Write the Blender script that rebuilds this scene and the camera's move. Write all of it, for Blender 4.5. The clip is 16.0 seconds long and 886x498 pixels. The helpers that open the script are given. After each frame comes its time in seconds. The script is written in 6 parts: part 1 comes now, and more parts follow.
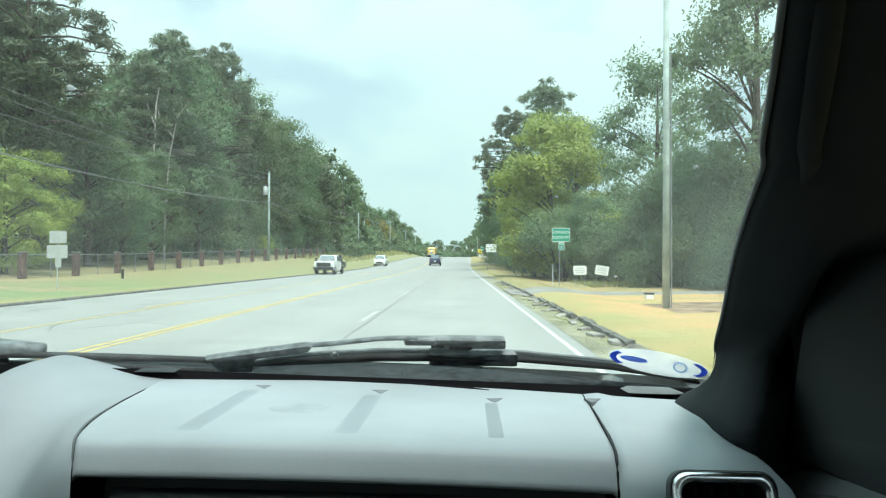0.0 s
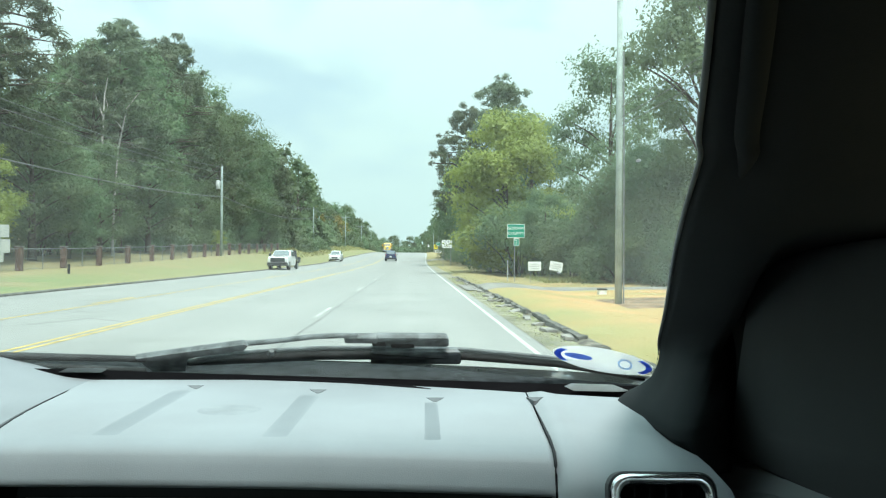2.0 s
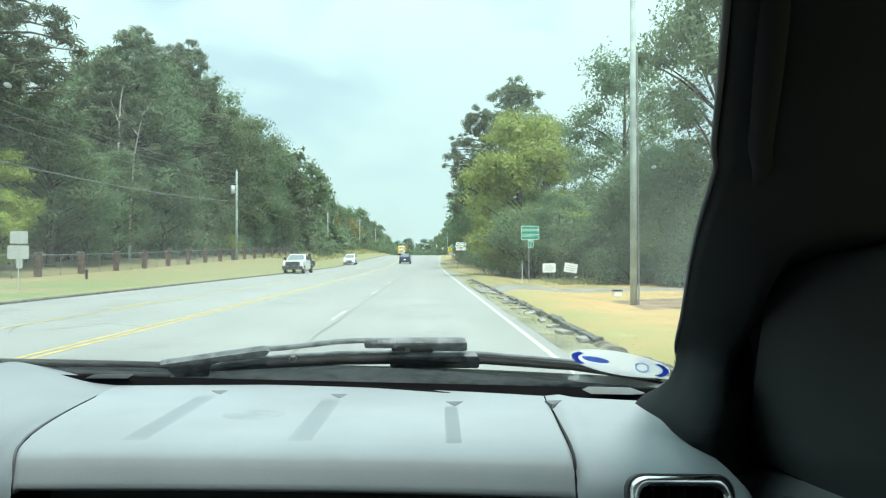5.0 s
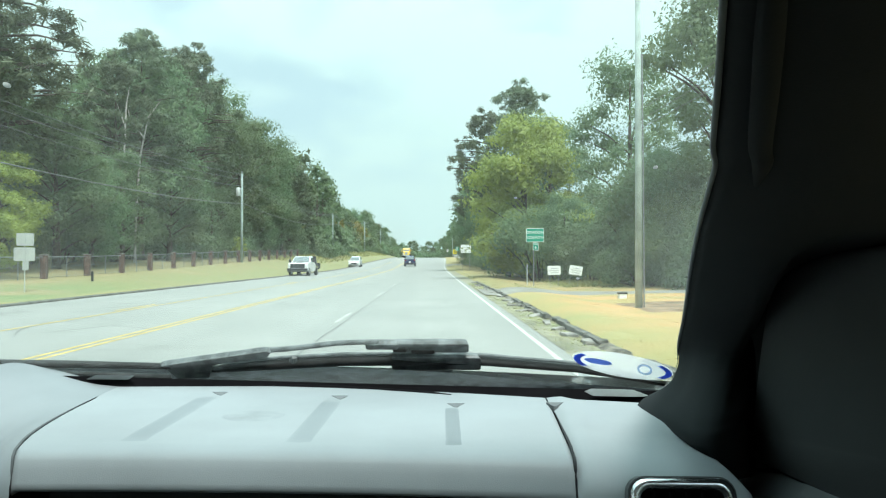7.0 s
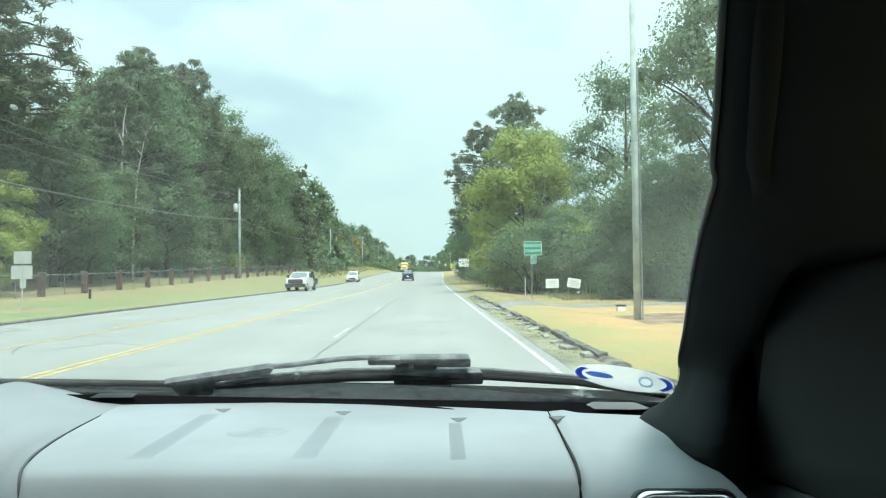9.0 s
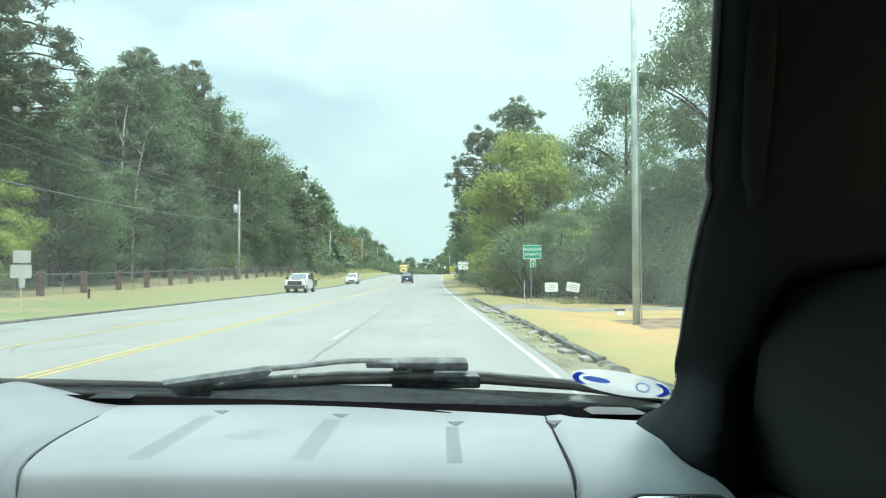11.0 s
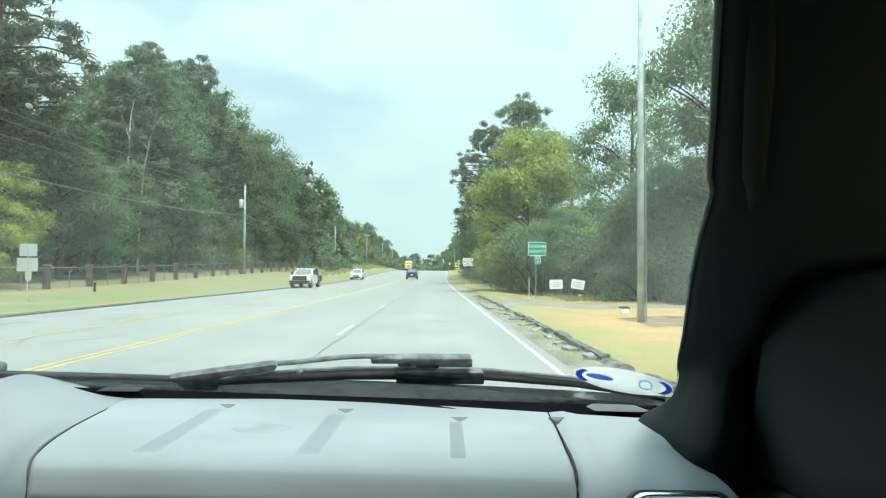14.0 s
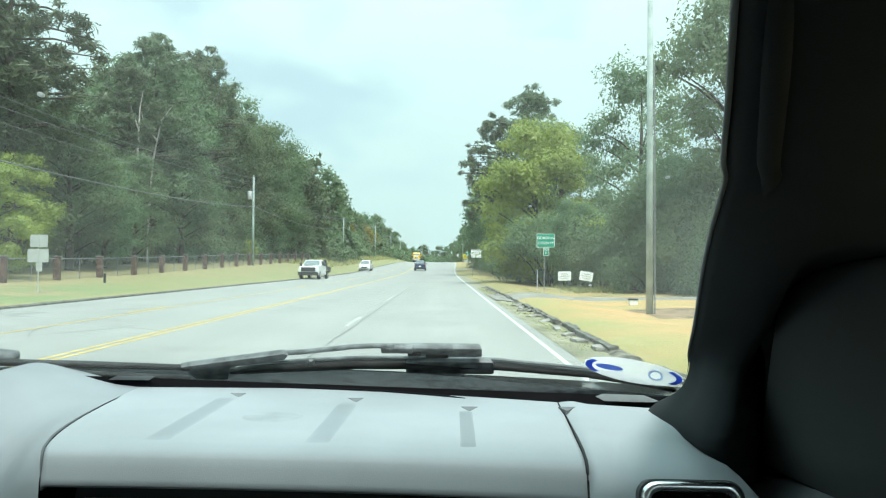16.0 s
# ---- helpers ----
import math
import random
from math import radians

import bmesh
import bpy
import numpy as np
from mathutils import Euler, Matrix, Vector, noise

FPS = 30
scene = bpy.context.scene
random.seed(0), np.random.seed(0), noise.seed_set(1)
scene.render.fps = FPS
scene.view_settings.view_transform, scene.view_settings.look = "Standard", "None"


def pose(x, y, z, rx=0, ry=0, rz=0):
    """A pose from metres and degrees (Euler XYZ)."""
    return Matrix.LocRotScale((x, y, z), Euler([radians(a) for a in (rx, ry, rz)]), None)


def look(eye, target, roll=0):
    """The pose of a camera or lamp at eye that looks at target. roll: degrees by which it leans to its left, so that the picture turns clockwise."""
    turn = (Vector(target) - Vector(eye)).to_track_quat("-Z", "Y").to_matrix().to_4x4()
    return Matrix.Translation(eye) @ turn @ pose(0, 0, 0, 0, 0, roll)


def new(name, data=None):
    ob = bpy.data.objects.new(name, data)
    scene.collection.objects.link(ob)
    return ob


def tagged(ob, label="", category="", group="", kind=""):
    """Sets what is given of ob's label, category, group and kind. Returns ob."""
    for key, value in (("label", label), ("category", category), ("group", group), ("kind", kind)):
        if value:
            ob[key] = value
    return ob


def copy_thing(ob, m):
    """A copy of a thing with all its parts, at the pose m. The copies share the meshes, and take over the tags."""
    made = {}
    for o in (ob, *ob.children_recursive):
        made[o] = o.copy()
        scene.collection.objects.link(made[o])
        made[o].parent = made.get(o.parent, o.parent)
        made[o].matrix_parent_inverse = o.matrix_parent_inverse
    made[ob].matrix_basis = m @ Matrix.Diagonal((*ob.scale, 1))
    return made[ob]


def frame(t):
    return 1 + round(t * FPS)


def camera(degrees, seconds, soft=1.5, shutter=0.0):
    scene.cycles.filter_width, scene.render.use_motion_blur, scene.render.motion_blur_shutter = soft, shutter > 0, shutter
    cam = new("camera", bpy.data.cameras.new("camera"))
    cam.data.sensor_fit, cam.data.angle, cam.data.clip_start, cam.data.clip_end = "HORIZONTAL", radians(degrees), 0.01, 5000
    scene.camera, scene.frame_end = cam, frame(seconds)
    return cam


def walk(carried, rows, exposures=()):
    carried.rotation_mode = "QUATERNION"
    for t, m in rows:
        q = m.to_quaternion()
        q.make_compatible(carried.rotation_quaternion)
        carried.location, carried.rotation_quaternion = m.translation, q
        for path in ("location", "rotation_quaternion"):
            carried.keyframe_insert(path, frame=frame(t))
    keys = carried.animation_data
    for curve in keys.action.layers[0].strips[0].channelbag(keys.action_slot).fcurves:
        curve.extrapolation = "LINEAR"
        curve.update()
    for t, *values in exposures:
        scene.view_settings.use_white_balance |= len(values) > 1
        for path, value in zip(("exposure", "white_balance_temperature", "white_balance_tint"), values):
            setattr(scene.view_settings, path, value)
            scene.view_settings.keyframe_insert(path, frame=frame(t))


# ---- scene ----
cam = camera(60.0, 16.0, soft=1.2)

# The eye in the cabin: seconds, x, y, z, yaw, pitch, roll.
CAM = [
    (0, -0.0224, -0.0307, 1.3188, 1.070, 0.846, 0.282),
    (0.5, -0.0203, -0.0213, 1.3148, 0.749, 0.394, 0.514),
    (1, -0.0065, -0.0007, 1.3149, -0.629, 0.518, 0.878),
    (1.5, 0.0029, 0.0066, 1.3222, -1.752, 0.454, 0.628),
    (2, 0.0007, 0.0050, 1.3184, -2.220, 0.540, 0.430),
    (2.5, -0.0050, 0.0036, 1.3144, -2.026, 0.205, 0.650),
    (3, -0.0074, 0.0020, 1.3152, -1.709, 0.227, 1.147),
    (3.5, -0.0049, 0.0023, 1.3165, -1.504, 0.470, 1.197),
    (4, -0.0045, -0.0129, 1.3251, -1.432, 0.738, -0.150),
    (6.5, -0.0089, -0.0125, 1.3209, -0.751, 0.690, 0.208),
    (7, -0.0002, -0.0081, 1.3216, -0.799, 0.900, -0.000),
    (7.5, -0.0045, -0.0121, 1.3224, -1.048, 0.878, -0.080),
    (8, -0.0019, -0.0171, 1.3268, -1.553, 1.169, 0.253),
    (8.5, -0.0057, -0.0152, 1.3223, -1.250, 1.416, -0.248),
    (9, -0.0058, -0.0175, 1.3235, -0.968, 1.945, -0.555),
    (11.5, -0.0045, -0.0280, 1.3267, -0.880, 2.285, 0.134),
    (12, -0.0073, -0.0345, 1.3280, -0.588, 2.494, 0.251),
    (12.5, -0.0051, -0.0302, 1.3231, -0.352, 2.381, 0.333),
    (13, -0.0037, -0.0338, 1.3281, -0.699, 2.301, 0.662),
    (13.5, -0.0064, -0.0301, 1.3306, -0.645, 1.896, 0.524),
    (14, -0.0052, -0.0336, 1.3266, -0.640, 1.873, 0.381),
    (14.5, -0.0104, -0.0368, 1.3268, -0.232, 1.764, 0.320),
    (15, -0.0072, -0.0330, 1.3274, 0.041, 1.318, 0.576),
    (15.5, -0.0050, -0.0328, 1.3234, -0.182, 1.626, 0.538),
    (16, -0.0079, -0.0325, 1.3236, -0.029, 1.242, 0.467),
]


def aim(x, y, z, yaw, pitch, roll):
    a, b = radians(yaw), radians(pitch)
    ahead = Vector((-math.sin(a) * math.cos(b), math.cos(a) * math.cos(b), math.sin(b)))
    return look((x, y, z), Vector((x, y, z)) + 2 * ahead, roll)


walk(cam, [(t, aim(*row)) for t, *row in CAM], exposures=[(0.0, 0.54, 6250, 6), (16.0, 0.54, 6250, 6)])

# ---- sky and sun ----
SUN_UP, SUN_ROUND = radians(62), radians(160)
world = bpy.data.worlds.new("sky")
scene.world = world
world.use_nodes = True
wt = world.node_tree
wt.nodes.clear()


def wnode(kind, **inputs):
    n = wt.nodes.new(kind)
    for k, v in inputs.items():
        n.inputs[k.replace("_", " ")].default_value = v
    return n


w_out, w_bg = wnode("ShaderNodeOutputWorld"), wnode("ShaderNodeBackground", Strength=0.1)
w_sky = wt.nodes.new("ShaderNodeTexSky")
w_sky.sky_type, w_sky.sun_disc, w_sky.sun_elevation, w_sky.sun_rotation = "NISHITA", False, SUN_UP, SUN_ROUND
w_co, w_map = wt.nodes.new("ShaderNodeTexCoord"), wnode("ShaderNodeMapping", Scale=(1.0, 1.0, 2.2))
w_noise = wnode("ShaderNodeTexNoise", Scale=4.6, Detail=4.5, Roughness=0.52)
w_ramp = wt.nodes.new("ShaderNodeValToRGB")
w_ramp.color_ramp.elements[0].position, w_ramp.color_ramp.elements[1].position = 0.40, 0.56
w_ramp.color_ramp.elements[0].color, w_ramp.color_ramp.elements[1].color = (0.66, 0.66, 0.66, 1), (1, 1, 1, 1)
w_mix = wt.nodes.new("ShaderNodeMixRGB")
w_mix.inputs["Color2"].default_value = (5.55, 6.95, 6.8, 1)
# an overcast sky is about three times as bright overhead as at the horizon
w_sep, w_sq, w_rise, w_scale = wt.nodes.new("ShaderNodeSeparateXYZ"), wt.nodes.new("ShaderNodeMath"), wt.nodes.new("ShaderNodeMath"), wt.nodes.new("ShaderNodeVectorMath")
w_sq.operation, w_rise.operation, w_scale.operation = "MULTIPLY", "MULTIPLY_ADD", "SCALE"
w_rise.inputs[1].default_value, w_rise.inputs[2].default_value = 2.3, 1.0
wt.links.new(w_co.outputs["Generated"], w_sep.inputs["Vector"])
wt.links.new(w_sep.outputs["Z"], w_sq.inputs[0])
wt.links.new(w_sep.outputs["Z"], w_sq.inputs[1])
wt.links.new(w_sq.outputs[0], w_rise.inputs[0])
wt.links.new(w_rise.outputs[0], w_scale.inputs["Scale"])
wt.links.new(w_mix.outputs["Color"], w_scale.inputs[0])
wt.links.new(w_co.outputs["Generated"], w_map.inputs["Vector"])
wt.links.new(w_map.outputs["Vector"], w_noise.inputs["Vector"])
wt.links.new(w_noise.outputs["Fac"], w_ramp.inputs["Fac"])
wt.links.new(w_ramp.outputs["Color"], w_mix.inputs["Fac"])
wt.links.new(w_sky.outputs["Color"], w_mix.inputs["Color1"])
wt.links.new(w_scale.outputs["Vector"], w_bg.inputs["Color"])
wt.links.new(w_bg.outputs["Background"], w_out.inputs["Surface"])

sun = new("sun", bpy.data.lights.new("sun", "SUN"))
sun.data.energy, sun.data.angle, sun.data.color = 3.8, radians(12), (1.0, 0.97, 0.90)
sun.matrix_world = look((0, 0, 60), Vector((0, 0, 60)) - Vector((math.sin(SUN_ROUND) * math.cos(SUN_UP), math.cos(SUN_ROUND) * math.cos(SUN_UP), math.sin(SUN_UP))))


# ---- materials ----
def paint(name, colour, rough=0.6, metal=0.0, scale=6.0, vary=0.15, fine=60.0, bump=0.15, depth=0.01, spread=0.0, second=None, translucent=0.0, coat=0.0, spec=0.5):
    """A surface whose colour varies at two scales, with fine relief. spread: variation from piece to piece."""
    m = bpy.data.materials.new(name)
    m.use_nodes = True
    nt, ns = m.node_tree, m.node_tree.nodes
    b = ns["Principled BSDF"]
    b.inputs["Roughness"].default_value, b.inputs["Metallic"].default_value = rough, metal
    b.inputs["Coat Weight"].default_value = coat
    b.inputs["Specular IOR Level"].default_value = spec
    co = ns.new("ShaderNodeTexCoord")
    big, small = ns.new("ShaderNodeTexNoise"), ns.new("ShaderNodeTexNoise")
    big.inputs["Scale"].default_value, small.inputs["Scale"].default_value = scale, fine
    big.inputs["Detail"].default_value, small.inputs["Detail"].default_value = 4.0, 3.0
    for n in (big, small):
        nt.links.new(co.outputs["Object"], n.inputs["Vector"])
    mix = ns.new("ShaderNodeMixRGB")
    other = second or tuple(c * (1 - 2 * vary) for c in colour)
    ramp = ns.new("ShaderNodeMapRange")
    ramp.inputs["From Min"].default_value, ramp.inputs["From Max"].default_value = 0.35, 0.65
    mix.inputs["Color1"].default_value, mix.inputs["Color2"].default_value = (*colour, 1), (*other, 1)
    nt.links.new(big.outputs["Fac"], ramp.inputs["Value"])
    nt.links.new(ramp.outputs["Result"], mix.inputs["Fac"])
    hsv = ns.new("ShaderNodeHueSaturation")
    nt.links.new(mix.outputs["Color"], hsv.inputs["Color"])
    grain = ns.new("ShaderNodeMapRange")
    grain.inputs["To Min"].default_value, grain.inputs["To Max"].default_value = 1 - vary, 1 + vary
    nt.links.new(small.outputs["Fac"], grain.inputs["Value"])
    value = grain.outputs["Result"]
    if spread:
        geo, info = ns.new("ShaderNodeNewGeometry"), ns.new("ShaderNodeObjectInfo")
        add = ns.new("ShaderNodeMath")
        add.operation = "MULTIPLY_ADD"
        add.inputs[1].default_value = 0.6
        nt.links.new(geo.outputs["Random Per Island"], add.inputs[0])
        nt.links.new(info.outputs["Random"], add.inputs[2])
        span = ns.new("ShaderNodeMapRange")
        span.inputs["From Max"].default_value = 1.6
        span.inputs["To Min"].default_value, span.inputs["To Max"].default_value = 1 - spread, 1 + spread
        nt.links.new(add.outputs[0], span.inputs["Value"])
        times = ns.new("ShaderNodeMath")
        times.operation = "MULTIPLY"
        nt.links.new(value, times.inputs[0])
        nt.links.new(span.outputs["Result"], times.inputs[1])
        value = times.outputs[0]
        hue = ns.new("ShaderNodeMapRange")
        hue.inputs["To Min"].default_value, hue.inputs["To Max"].default_value = 0.5 - 0.09 * spread, 0.5 + 0.07 * spread
        nt.links.new(info.outputs["Random"], hue.inputs["Value"])
        nt.links.new(hue.outputs["Result"], hsv.inputs["Hue"])
    nt.links.new(value, hsv.inputs["Value"])
    nt.links.new(hsv.outputs["Color"], b.inputs["Base Color"])
    if bump:
        bp = ns.new("ShaderNodeBump")
        bp.inputs["Strength"].default_value, bp.inputs["Distance"].default_value = bump, depth
        nt.links.new(small.outputs["Fac"], bp.inputs["Height"])
        nt.links.new(bp.outputs["Normal"], b.inputs["Normal"])
    if translucent:
        tr, ms = ns.new("ShaderNodeBsdfTranslucent"), ns.new("ShaderNodeMixShader")
        ms.inputs["Fac"].default_value = translucent
        nt.links.new(hsv.outputs["Color"], tr.inputs["Color"])
        nt.links.new(b.outputs["BSDF"], ms.inputs[1])
        nt.links.new(tr.outputs["BSDF"], ms.inputs[2])
        nt.links.new(ms.outputs["Shader"], ns["Material Output"].inputs["Surface"])
    return m


def pane_glass(name, tint, gloss=1.0, dust_haze=0.0):
    """Thin clear glass: light goes straight on, and a share is mirrored by the angle."""
    m = bpy.data.materials.new(name)
    m.use_nodes = True
    nt, ns = m.node_tree, m.node_tree.nodes
    ns.remove(ns["Principled BSDF"])
    see, shine, mix, fres = ns.new("ShaderNodeBsdfTransparent"), ns.new("ShaderNodeBsdfGlossy"), ns.new("ShaderNodeMixShader"), ns.new("ShaderNodeFresnel")
    see.inputs["Color"].default_value = (*tint, 1)
    shine.inputs["Roughness"].default_value = 0.03
    shine.inputs["Color"].default_value = (gloss, gloss, gloss, 1)
    fres.inputs["IOR"].default_value = 1.45
    nt.links.new(fres.outputs["Fac"], mix.inputs["Fac"])
    nt.links.new(see.outputs["BSDF"], mix.inputs[1])
    nt.links.new(shine.outputs["BSDF"], mix.inputs[2])
    last = mix.outputs["Shader"]
    if dust_haze:
        # thin dust film that also carries the pale haze put over the view
        co, patch, span = ns.new("ShaderNodeTexCoord"), ns.new("ShaderNodeTexNoise"), ns.new("ShaderNodeMapRange")
        film, over = ns.new("ShaderNodeBsdfTranslucent"), ns.new("ShaderNodeMixShader")
        patch.inputs["Scale"].default_value, patch.inputs["Detail"].default_value = 2.6, 5.0
        span.inputs["From Min"].default_value, span.inputs["From Max"].default_value = 0.3, 0.75
        span.inputs["To Min"].default_value, span.inputs["To Max"].default_value = 0.3 * dust_haze, 2.2 * dust_haze
        film.inputs["Color"].default_value = (0.75, 0.78, 0.76, 1)
        nt.links.new(co.outputs["Object"], patch.inputs["Vector"])
        nt.links.new(patch.outputs["Fac"], span.inputs["Value"])
        # the film doubles towards the right, for the pale veil over the view
        sep, side, more = ns.new("ShaderNodeSeparateXYZ"), ns.new("ShaderNodeMapRange"), ns.new("ShaderNodeMath")
        side.inputs["From Min"].default_value, side.inputs["From Max"].default_value = 0.12, 0.42
        side.inputs["To Min"].default_value, side.inputs["To Max"].default_value = 1.0, 2.0
        more.operation = "MULTIPLY"
        nt.links.new(co.outputs["Object"], sep.inputs["Vector"])
        nt.links.new(sep.outputs["X"], side.inputs["Value"])
        nt.links.new(span.outputs["Result"], more.inputs[0])
        nt.links.new(side.outputs["Result"], more.inputs[1])
        nt.links.new(more.outputs[0], over.inputs["Fac"])
        nt.links.new(last, over.inputs[1])
        nt.links.new(film.outputs["BSDF"], over.inputs[2])
        last = over.outputs["Shader"]
    nt.links.new(last, ns["Material Output"].inputs["Surface"])
    return m


DASH = paint("dash_vinyl", (0.25, 0.277, 0.293), 0.55, scale=5.0, vary=0.07, fine=900, bump=0.25, depth=0.0006)
# the dash vinyl darkened evenly, for the shade on the instrument hood
SHADED_DASH = paint("shaded_dash_vinyl", (0.205, 0.228, 0.242), 0.6, scale=5.0, vary=0.07, fine=900, bump=0.25, depth=0.0006, spec=0.3)
DASH_DARK = paint("dark_dash_plastic", (0.03, 0.032, 0.035), 0.6, vary=0.1, fine=700, bump=0.2, depth=0.0005)
LEDGE = paint("black_ledge_felt", (0.007, 0.007, 0.008), 0.95, vary=0.2, fine=200, bump=0.3, depth=0.001, spec=0.05)
TRIM = paint("black_trim_cloth", (0.0107, 0.0137, 0.0152), 0.9, scale=5, vary=0.12, fine=500, bump=0.25, depth=0.0006, spec=0.25)
TRIM_GREY = paint("charcoal_door_plastic", (0.036, 0.040, 0.042), 0.85, scale=4, vary=0.1, fine=600, bump=0.25, depth=0.0006)
# never in view; this pale grey is set to bounce light into the cabin
HEADLINING = paint("light_grey_headlining", (0.42, 0.43, 0.42), 0.95, scale=3, vary=0.06, fine=300, bump=0.2, depth=0.001)
LID = paint("dark_grey_lid_plastic", (0.20, 0.212, 0.22), 0.65, scale=4, vary=0.08, fine=600, bump=0.25, depth=0.0006)
PALE_PATCH = paint("pale_grey_patch", (0.60, 0.62, 0.62), 0.6, vary=0.08, fine=120, bump=0, translucent=0.8)
DULL_PATCH = paint("dull_grey_patch", (0.30, 0.32, 0.32), 0.6, vary=0.12, fine=120, bump=0)
LIT_RIM = paint("grey_lit_rim", (0.16, 0.175, 0.175), 0.7, vary=0.1, fine=300, bump=0.1, depth=0.0005)
DOOR_TOP = paint("grained_charcoal_door_top", (0.12, 0.13, 0.135), 0.7, scale=4, vary=0.1, fine=600, bump=0.25, depth=0.0006)
SMEAR = paint("dried_water_spot", (0.8, 0.82, 0.8), 0.6, vary=0.2, fine=400, bump=0, translucent=0.8)
CHROME = paint("satin_chrome", (0.75, 0.76, 0.78), 0.22, 1.0, vary=0.04, bump=0.0)
RUBBER = paint("black_rubber", (0.028, 0.029, 0.030), 0.6, scale=30, vary=0.35, fine=300, bump=0.2, depth=0.001, spec=0.25)
WIPER = paint("grey_black_wiper_plastic", (0.155, 0.168, 0.175), 0.55, scale=45, vary=0.35, fine=500, bump=0.2, depth=0.0008)
COWL = paint("dusty_cowl_plastic", (0.022, 0.025, 0.028), 0.85, scale=60, vary=0.45, fine=260, bump=0.6, depth=0.002, spec=0.12)
STICKER = paint("white_decal", (0.80, 0.81, 0.83), 0.35, vary=0.04, bump=0, translucent=0.75)


def thin_film(m, clear):
    """A printed film that lets part of the light straight through."""
    nt, ns = m.node_tree, m.node_tree.nodes
    out = ns["Material Output"].inputs["Surface"]
    last, see, mix = out.links[0].from_socket, ns.new("ShaderNodeBsdfTransparent"), ns.new("ShaderNodeMixShader")
    mix.inputs["Fac"].default_value = clear
    nt.links.new(last, mix.inputs[1])
    nt.links.new(see.outputs["BSDF"], mix.inputs[2])
    nt.links.new(mix.outputs["Shader"], out)


thin_film(STICKER, 0.6)
STICKER_BLUE = paint("blue_decal_ink", (0.13, 0.21, 0.62), 0.4, vary=0.05, bump=0, translucent=0.75)
STICKER_MID = paint("faded_blue_decal_ink", (0.28, 0.37, 0.70), 0.4, vary=0.05, bump=0, translucent=0.8)
STICKER_PALE = paint("pale_blue_decal_ink", (0.58, 0.67, 0.82), 0.4, vary=0.05, bump=0, translucent=0.85)
SCREEN = pane_glass("windscreen_glass", (0.95, 0.985, 0.972), 0.40, 0.015)
SEAM = paint("grey_seam", (0.105, 0.115, 0.12), 0.85, vary=0.1, bump=0, spec=0.1)
NOTCH = paint("grey_notch", (0.15, 0.163, 0.17), 0.85, vary=0.1, bump=0, spec=0.1)
SEAM_DARK = paint("dark_grey_seam", (0.04, 0.043, 0.046), 0.85, vary=0.1, bump=0, spec=0.1)
# dash vinyl for strips whose darker middle paints the shade of shallow channels
CHANNEL_SHADE = paint("shaded_channel_vinyl", (0.25, 0.277, 0.293), 0.5, scale=5.0, vary=0.07, fine=900, bump=0.2, depth=0.0006)

CHANNEL_SHADE_FAINT = paint("faintly_shaded_channel_vinyl", (0.25, 0.277, 0.293), 0.5, scale=5.0, vary=0.07, fine=900, bump=0.2, depth=0.0006)

STAIN = paint("faintly_stained_vinyl", (0.25, 0.277, 0.293), 0.55, scale=26.0, vary=0.10, fine=900, bump=0.2, depth=0.0006)


def fade_to_rim(m, softs=(0.30, 0.10), tone=(0.66, 0.68, 0.69, 1)):
    """Darkens a skin along its middle, fading to its rim: painted channel shade, and a stain."""
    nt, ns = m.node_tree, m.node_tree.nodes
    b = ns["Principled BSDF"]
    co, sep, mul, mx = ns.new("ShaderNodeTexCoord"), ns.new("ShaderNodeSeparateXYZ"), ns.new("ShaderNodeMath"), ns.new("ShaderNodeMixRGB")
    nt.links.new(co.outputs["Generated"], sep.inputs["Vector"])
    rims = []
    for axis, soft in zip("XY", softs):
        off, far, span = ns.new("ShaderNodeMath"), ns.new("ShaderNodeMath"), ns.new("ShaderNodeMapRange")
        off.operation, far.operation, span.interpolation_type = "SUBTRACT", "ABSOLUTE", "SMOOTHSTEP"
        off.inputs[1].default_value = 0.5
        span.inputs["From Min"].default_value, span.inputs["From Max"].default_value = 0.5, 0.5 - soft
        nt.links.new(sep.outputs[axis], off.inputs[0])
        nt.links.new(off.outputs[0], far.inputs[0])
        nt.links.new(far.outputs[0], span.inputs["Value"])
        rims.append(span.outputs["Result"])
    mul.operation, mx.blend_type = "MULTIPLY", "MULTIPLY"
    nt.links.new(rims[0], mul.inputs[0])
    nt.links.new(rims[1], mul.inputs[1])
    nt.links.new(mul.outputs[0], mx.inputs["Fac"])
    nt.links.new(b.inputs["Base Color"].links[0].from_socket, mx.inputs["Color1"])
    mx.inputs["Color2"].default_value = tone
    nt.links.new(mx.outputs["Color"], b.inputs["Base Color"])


fade_to_rim(CHANNEL_SHADE)
fade_to_rim(CHANNEL_SHADE_FAINT, (0.36, 0.16), (0.76, 0.78, 0.79, 1))
fade_to_rim(STAIN, (0.49, 0.49), (0.90, 0.91, 0.90, 1))
ROAD = paint("worn_pale_asphalt", (0.30, 0.297, 0.28), 0.85, scale=0.35, vary=0.22, fine=30, bump=0.5, depth=0.01, second=(0.255, 0.255, 0.24))


